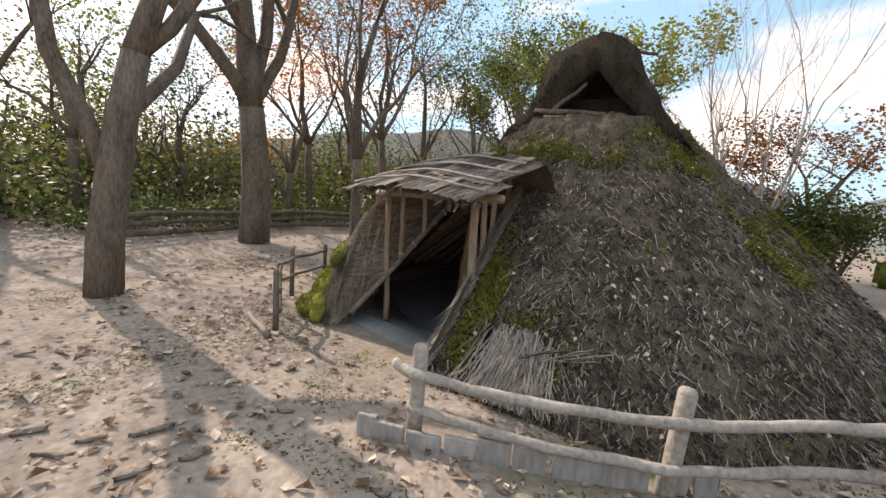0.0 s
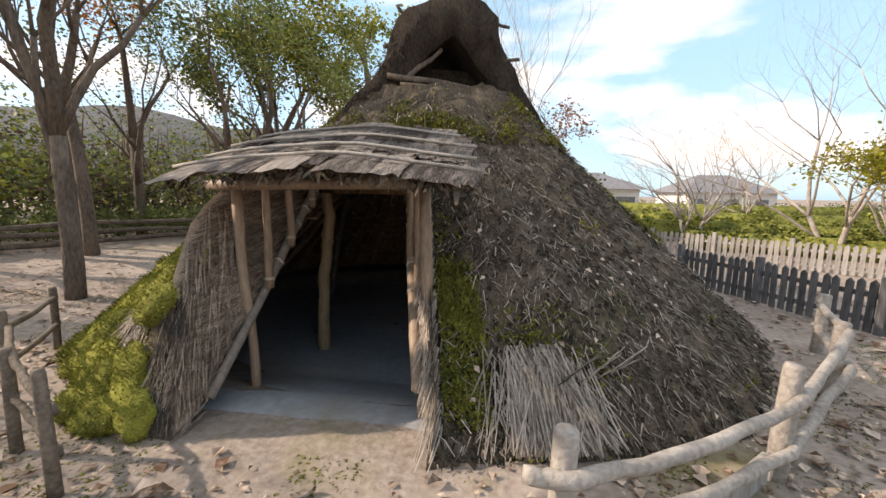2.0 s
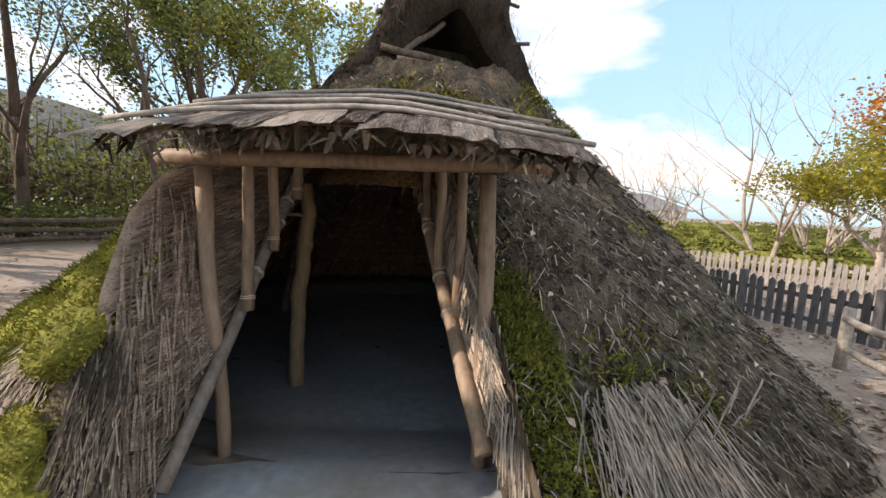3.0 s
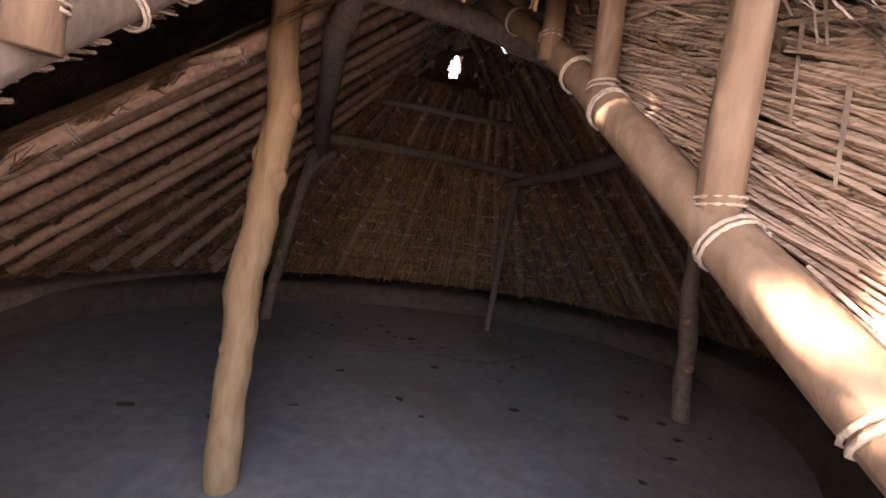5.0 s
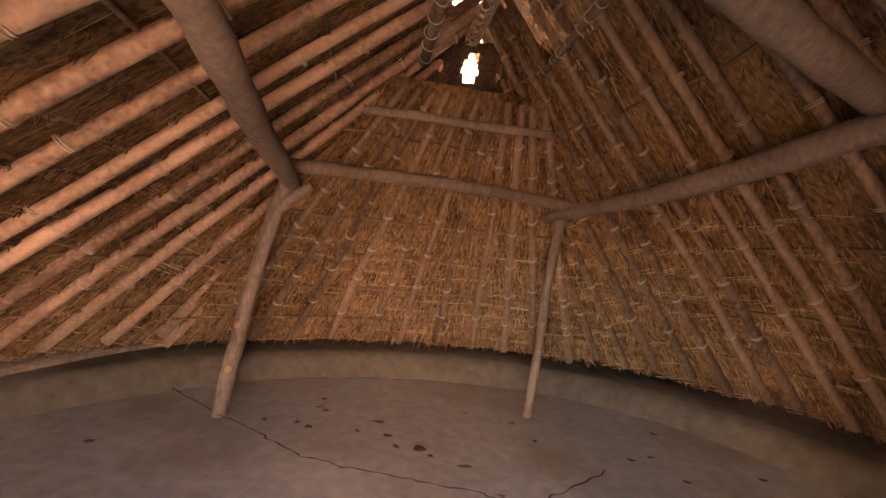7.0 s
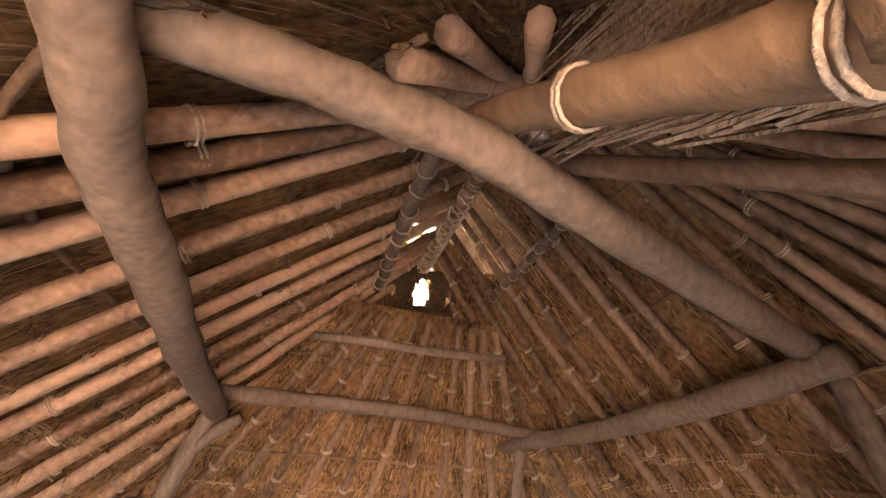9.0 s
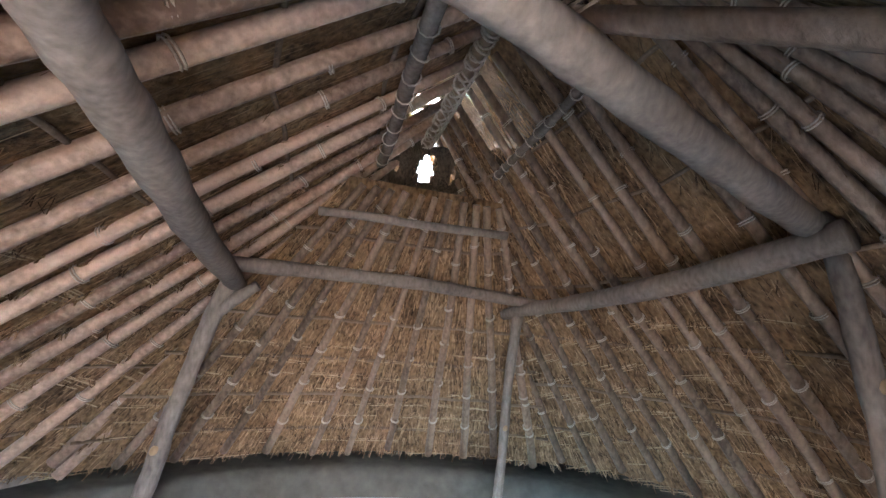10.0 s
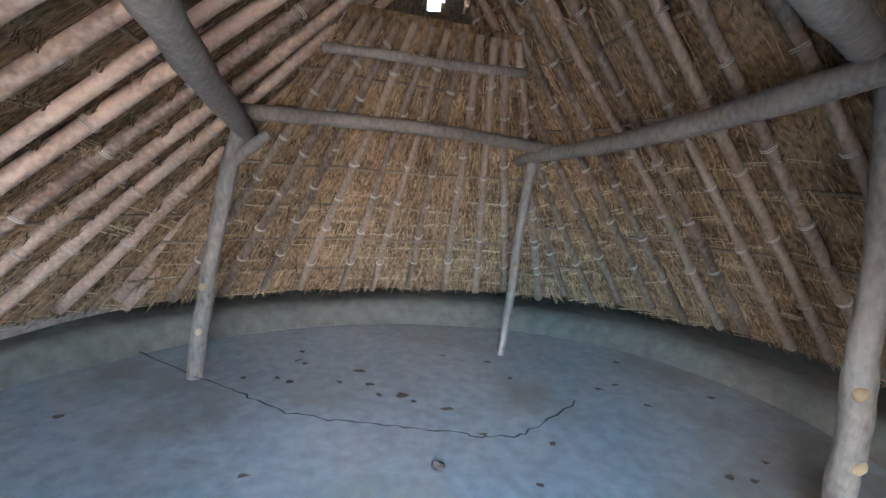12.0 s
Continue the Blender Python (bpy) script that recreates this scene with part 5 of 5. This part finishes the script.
def make_woods():
    rng = random.Random(101)
    verts, faces = [], []
    sticks = bmesh.new()
    groups = {0: [], 1: [], 2: []}
    for _ in range(2600):
        a = radians(rng.uniform(100, 235))
        r = rng.uniform(11.5, 24)
        x, y = CX + r * math.cos(a), CY + r * math.sin(a)
        h = (rng.uniform(0.6, 2.4) + (r - 11) * rng.uniform(0.1, 0.42)) * (0.85 + 0.9 * noise.noise(Vector((a * 7, r * 0.25, 4))))
        z = ground_height(x, y) + h * rng.uniform(0.3, 1.0)
        groups[0 if rng.random() < 0.55 else (1 if rng.random() < 0.4 else 2)].append(Vector((x, y, z)))
        if rng.random() < 0.1:
            tube(sticks, bent((x, y, ground_height(x, y) - 0.1), (x + rng.uniform(-0.6, 0.6), y + rng.uniform(-0.6, 0.6), z + rng.uniform(0.5, 2.5)), 5, 0.1, rng), [0.05, 0.045, 0.035, 0.03, 0.015], 5)
    for g, (mat, count, nm, lab) in {0: (LEAFGREEN, 52000, "undergrowth", "dense dark green bushes at the edge of the woods"),
                                     1: (LEAFYELLOW, 15000, "yellow_undergrowth", "yellow-green bushes at the edge of the woods"),
                                     2: (DRYBRUSH, 34000, "dry_undergrowth", "dry brown brush at the edge of the woods")}.items():
        v, f = leaf_cloud(groups[g], count, 0.6, 0.17, rng)
        tagged(quick(nm, v, f, mat), lab, "undergrowth", kind="stuff")
    tagged(mesh_object("wood_stems", sticks, TRUNK), "thin dark stems at the edge of the woods", "undergrowth", kind="stuff")
    # brush heaped along the edge of the clearing
    anchors = []
    for _ in range(500):
        a = radians(rng.uniform(105, 215))
        r = rng.uniform(9.2, 11.2)
        x, y = CX + r * math.cos(a), CY + r * math.sin(a)
        anchors.append(Vector((x, y, ground_height(x, y) + rng.uniform(0.1, 0.7))))
    v, f = leaf_cloud(anchors, 18000, 0.16, 0.1, rng)
    tagged(quick("low_brush", v, f, LEAFGREEN), "low brush along the edge of the clearing", "undergrowth", kind="stuff")
    # log barrier at the edge of the clearing
    bar = empty("log_barrier", (-8.4, -1.0, 0), "long low barrier of dark logs at the edge of the clearing", "fence")
    inv = Matrix.Translation((8.4, 1.0, 0))
    for j in range(3):
        pts = []
        for i in range(16):
            a = radians(140 + 75 * i / 15)
            x, y = CX + 9.0 * math.cos(a), CY + 9.0 * math.sin(a)
            pts.append((x, y, ground_height(x, y) + 0.12 + 0.2 * j + rng.uniform(-0.03, 0.03)))
        bm = bmesh.new()
        tube(bm, pts, [0.06] * 16, 7, 0.05, rng)
        part("barrier_log", bm, TRUNK, bar).matrix_parent_inverse = inv


make_woods()


def make_hedges():
    rng = random.Random(111)
    for x0, y0, x1, y1, h, w, mat in ((6.5, 10.6, 14.5, 7.2, 0.6, 0.9, HEDGE), (7.0, 14.5, 18.0, 10.5, 0.7, 1.0, HEDGE), (7.5, 20.0, 24.0, 16.0, 0.9, 1.2, HEDGE), (3.5, 13.5, 9.0, 12.5, 0.8, 1.2, LEAFYELLOW), (5.0, 27.0, 30.0, 26.0, 1.2, 1.5, HEDGE)):
        n = int(math.hypot(x1 - x0, y1 - y0) / 0.35)
        anchors = []
        for i in range(n):
            t = (i + 0.5) / n
            for _ in range(6):
                anchors.append(Vector((x0 + (x1 - x0) * t + rng.uniform(-0.2, 0.2), y0 + (y1 - y0) * t + rng.uniform(-w, w) * 0.5, rng.uniform(0.1, h))))
        v, f = leaf_cloud(anchors, n * 130, 0.12, 0.13, rng)
        hd = tagged(empty("hedge", (x0, y0, 0)), "clipped green garden hedge", "hedge", "garden hedges")
        quick("foliage", v, f, mat, hd).matrix_parent_inverse = Matrix.Translation((-x0, -y0, 0))
        bm = bmesh.new()
        yaw = math.degrees(math.atan2(y1 - y0, x1 - x0))
        box(bm, (math.hypot(x1 - x0, y1 - y0), w * 0.8, h * 0.9), pose((x0 + x1) / 2, (y0 + y1) / 2, h * 0.45, 0, 0, yaw))
        bmesh.ops.bevel(bm, geom=bm.edges[:], offset=0.12, segments=2, affect="EDGES")
        part("core", bm, HEDGE, hd).matrix_parent_inverse = Matrix.Translation((-x0, -y0, 0))


make_hedges()


def house(x, y, w, d, h, rise, yaw, label, windows=3):
    ob = empty("house", (x, y, 0), label, "house", "far houses")
    ob.rotation_euler = (0, 0, radians(yaw))
    bm = bmesh.new()
    box(bm, (w, d, h), pose(0, 0, h / 2))
    part("wall", bm, WHITEWALL, ob, smooth=False)
    bm = bmesh.new()
    e = 0.6
    v = [bm.verts.new(p) for p in ((-w / 2 - e, -d / 2 - e, h), (w / 2 + e, -d / 2 - e, h), (w / 2 + e, d / 2 + e, h), (-w / 2 - e, d / 2 + e, h), (-w / 2 + d * 0.35, 0, h + rise), (w / 2 - d * 0.35, 0, h + rise))]
    for f in ((0, 1, 5, 4), (2, 3, 4, 5), (1, 2, 5), (3, 0, 4), (3, 2, 1, 0)):
        bm.faces.new([v[i] for i in f])
    part("roof", bm, ROOFTILE, ob, smooth=False)
    for i in range(windows):
        bm = bmesh.new()
        box(bm, (w * 0.14, 0.08, h * 0.4), pose(-w / 2 + w * (i + 0.5) / windows, -d / 2 - 0.03, h * 0.5))
        part("window", bm, ROOFTILE, ob, "dark window", smooth=False)


house(22, 43.4, 8, 7, 2.0, 1.8, 5, "white house with a grey hipped roof")
house(6.5, 37, 11, 7, 2.1, 1.5, 2, "low white building with a wide grey roof", 5)


def make_hill():
    bm = bmesh.new()
    rows = []
    for j in range(8):
        row = []
        for i in range(40):
            a = radians(95 + 130 * i / 39)
            r = 60 + 12 * j
            x, y = r * math.cos(a), r * math.sin(a)
            z = 19 * math.sin(math.pi * min(1, j / 6) * 0.5) * (0.6 + 0.4 * math.sin(a * 3.1 + 0.6)) + 2.5 * noise.noise(Vector((x * 0.06, y * 0.06, 0)))
            row.append(bm.verts.new((x, y, max(-1, z) if j else -1)))
        rows.append(row)
    for a, b in zip(rows, rows[1:]):
        for k in range(39):
            bm.faces.new((a[k], a[k + 1], b[k + 1], b[k]))
    tagged(mesh_object("backdrop", bm, HILL), "wooded hill in the distance", "hill", kind="structure")


make_hill()


# ---- fallen leaves and moss on the ground ----
def make_litter():
    rng = random.Random(121)
    verts, faces = [], []
    made = 0
    while made < 6500:
        r = rng.uniform(3.9, 10) if rng.random() < 0.6 else rng.uniform(4.0, 6.5)
        a = radians(rng.uniform(165, 378))
        x, y = CX + r * math.cos(a), CY + r * math.sin(a)
        if -0.9 < x < 0.8 and y > -0.9 and rng.random() < 0.9:
            continue
        if noise.noise(Vector((x * 0.8, y * 0.8, 7))) < rng.uniform(-0.6, 0.4):
            continue
        made += 1
        z = ground_height(x, y) + 0.012
        s = rng.uniform(0.03, 0.075) if rng.random() < 0.85 else rng.uniform(0.08, 0.13)
        yaw = rng.uniform(0, 6.283)
        d, w = Vector((math.cos(yaw), math.sin(yaw), rng.uniform(-0.1, 0.25))), Vector((-math.sin(yaw), math.cos(yaw), 0)) * rng.uniform(0.25, 0.45)
        c = Vector((x, y, z))
        curl = rng.uniform(0.05, 0.35) * s
        i = len(verts)
        verts += [c, c + d * s * 0.4 + w * s + Vector((0, 0, curl)), c + d * s, c + d * s * 0.4 - w * s + Vector((0, 0, curl)), c + d * s * 0.5 + Vector((0, 0, 0.004))]
        faces += [(i, i + 4, i + 1), (i + 1, i + 4, i + 2), (i + 2, i + 4, i + 3), (i + 3, i + 4, i)]
    tagged(quick("leaf_litter", verts, faces, DEADLEAF), "curled pale brown leaves fallen on the ground", "leaf litter", kind="stuff")
    verts, faces = [], []
    made = 0
    while made < 15000:
        x, y = rng.uniform(-6, 6), rng.uniform(-4, 2)
        if math.hypot(x - CX, y - CY) < 3.9:
            continue
        m = noise.noise(Vector((x * 0.7 + 3, y * 0.7, 2))) + 0.5 * noise.noise(Vector((x * 2.5, y * 2.5, 2)))
        near = math.exp(-((x + 1.35) ** 2 + (y + 1.05) ** 2) / 0.5) + 0.6 * math.exp(-((x - 1.9) ** 2 + (y + 0.75) ** 2) / 0.4)
        if m + near < 0.24 + rng.uniform(-0.1, 0.15):
            continue
        made += 1
        z = ground_height(x, y)
        h = rng.uniform(0.003, 0.009)
        a = rng.uniform(0, 6.283)
        w = rng.uniform(0.006, 0.014)
        i = len(verts)
        verts += [(x - w * math.cos(a), y - w * math.sin(a), z), (x + w * math.cos(a), y + w * math.sin(a), z), (x + rng.uniform(-0.03, 0.03), y + rng.uniform(-0.03, 0.03), z + h)]
        faces.append((i, i + 1, i + 2))
    tagged(quick("ground_moss", verts, faces, MOSS), "moss and short grass in patches on the ground", "moss", kind="stuff")


make_litter()


def bark_chip(x, y, ln, w, yaw, seed):
    """A curled strip of bark or split wood lying on the ground."""
    rng = random.Random(seed)
    bm = bmesh.new()
    rows = []
    lift = rng.uniform(0.0, 0.03)
    for i in range(7):
        t = i / 6
        ww = w * (0.35 + 0.65 * math.sin(math.pi * (0.12 + 0.76 * t))) * rng.uniform(0.85, 1.15)
        row = []
        for j in range(4):
            q = -1 + 2 * j / 3
            row.append(bm.verts.new((ln * (t - 0.5), q * ww / 2 + 0.012 * math.sin(t * 5 + seed), 0.006 + 0.018 * (1 - q * q) + lift * t * t + rng.uniform(0, 0.003))))
        rows.append(row)
    for a, b in zip(rows, rows[1:]):
        for k in range(3):
            bm.faces.new((a[k], b[k], b[k + 1], a[k + 1]))
    bmesh.ops.solidify(bm, geom=bm.faces[:], thickness=0.006)
    ob = mesh_object("bark_chip", bm, CHIP)
    ob.matrix_world = pose(x, y, ground_height(x, y), 0, 0, yaw)
    tagged(ob, "curled grey strip of bark lying on the earth", "bark", "bark strips on the ground")


for i, (x, y, ln, w, yaw) in enumerate(((0.46, -2.57, 0.28, 0.06, 75), (0.07, -3.12, 0.2, 0.07, 80), (0.43, -3.02, 0.3, 0.035, 50), (0.84, -2.71, 0.2, 0.06, 100), (0.87, -2.44, 0.16, 0.05, 85),
                                        (0.7, -1.83, 0.15, 0.04, 30), (0.37, -2.85, 0.18, 0.05, 60), (-0.26, -2.24, 0.12, 0.06, 10), (0.6, -1.97, 0.13, 0.04, 120), (1.17, -1.69, 0.12, 0.04, 140),
                                        (0.6, -2.4, 0.17, 0.03, 40), (0.25, -1.05, 0.14, 0.05, 20), (-1.18, -2.96, 0.2, 0.06, 15), (-1.25, -3.18, 0.16, 0.05, 70), (-0.65, -2.1, 0.13, 0.04, 160),
                                        (1.75, -1.75, 0.15, 0.05, 35), (-0.1, -1.6, 0.1, 0.04, 95))):
    bark_chip(x, y, ln * 0.85, w * 0.85, yaw, 300 + i)
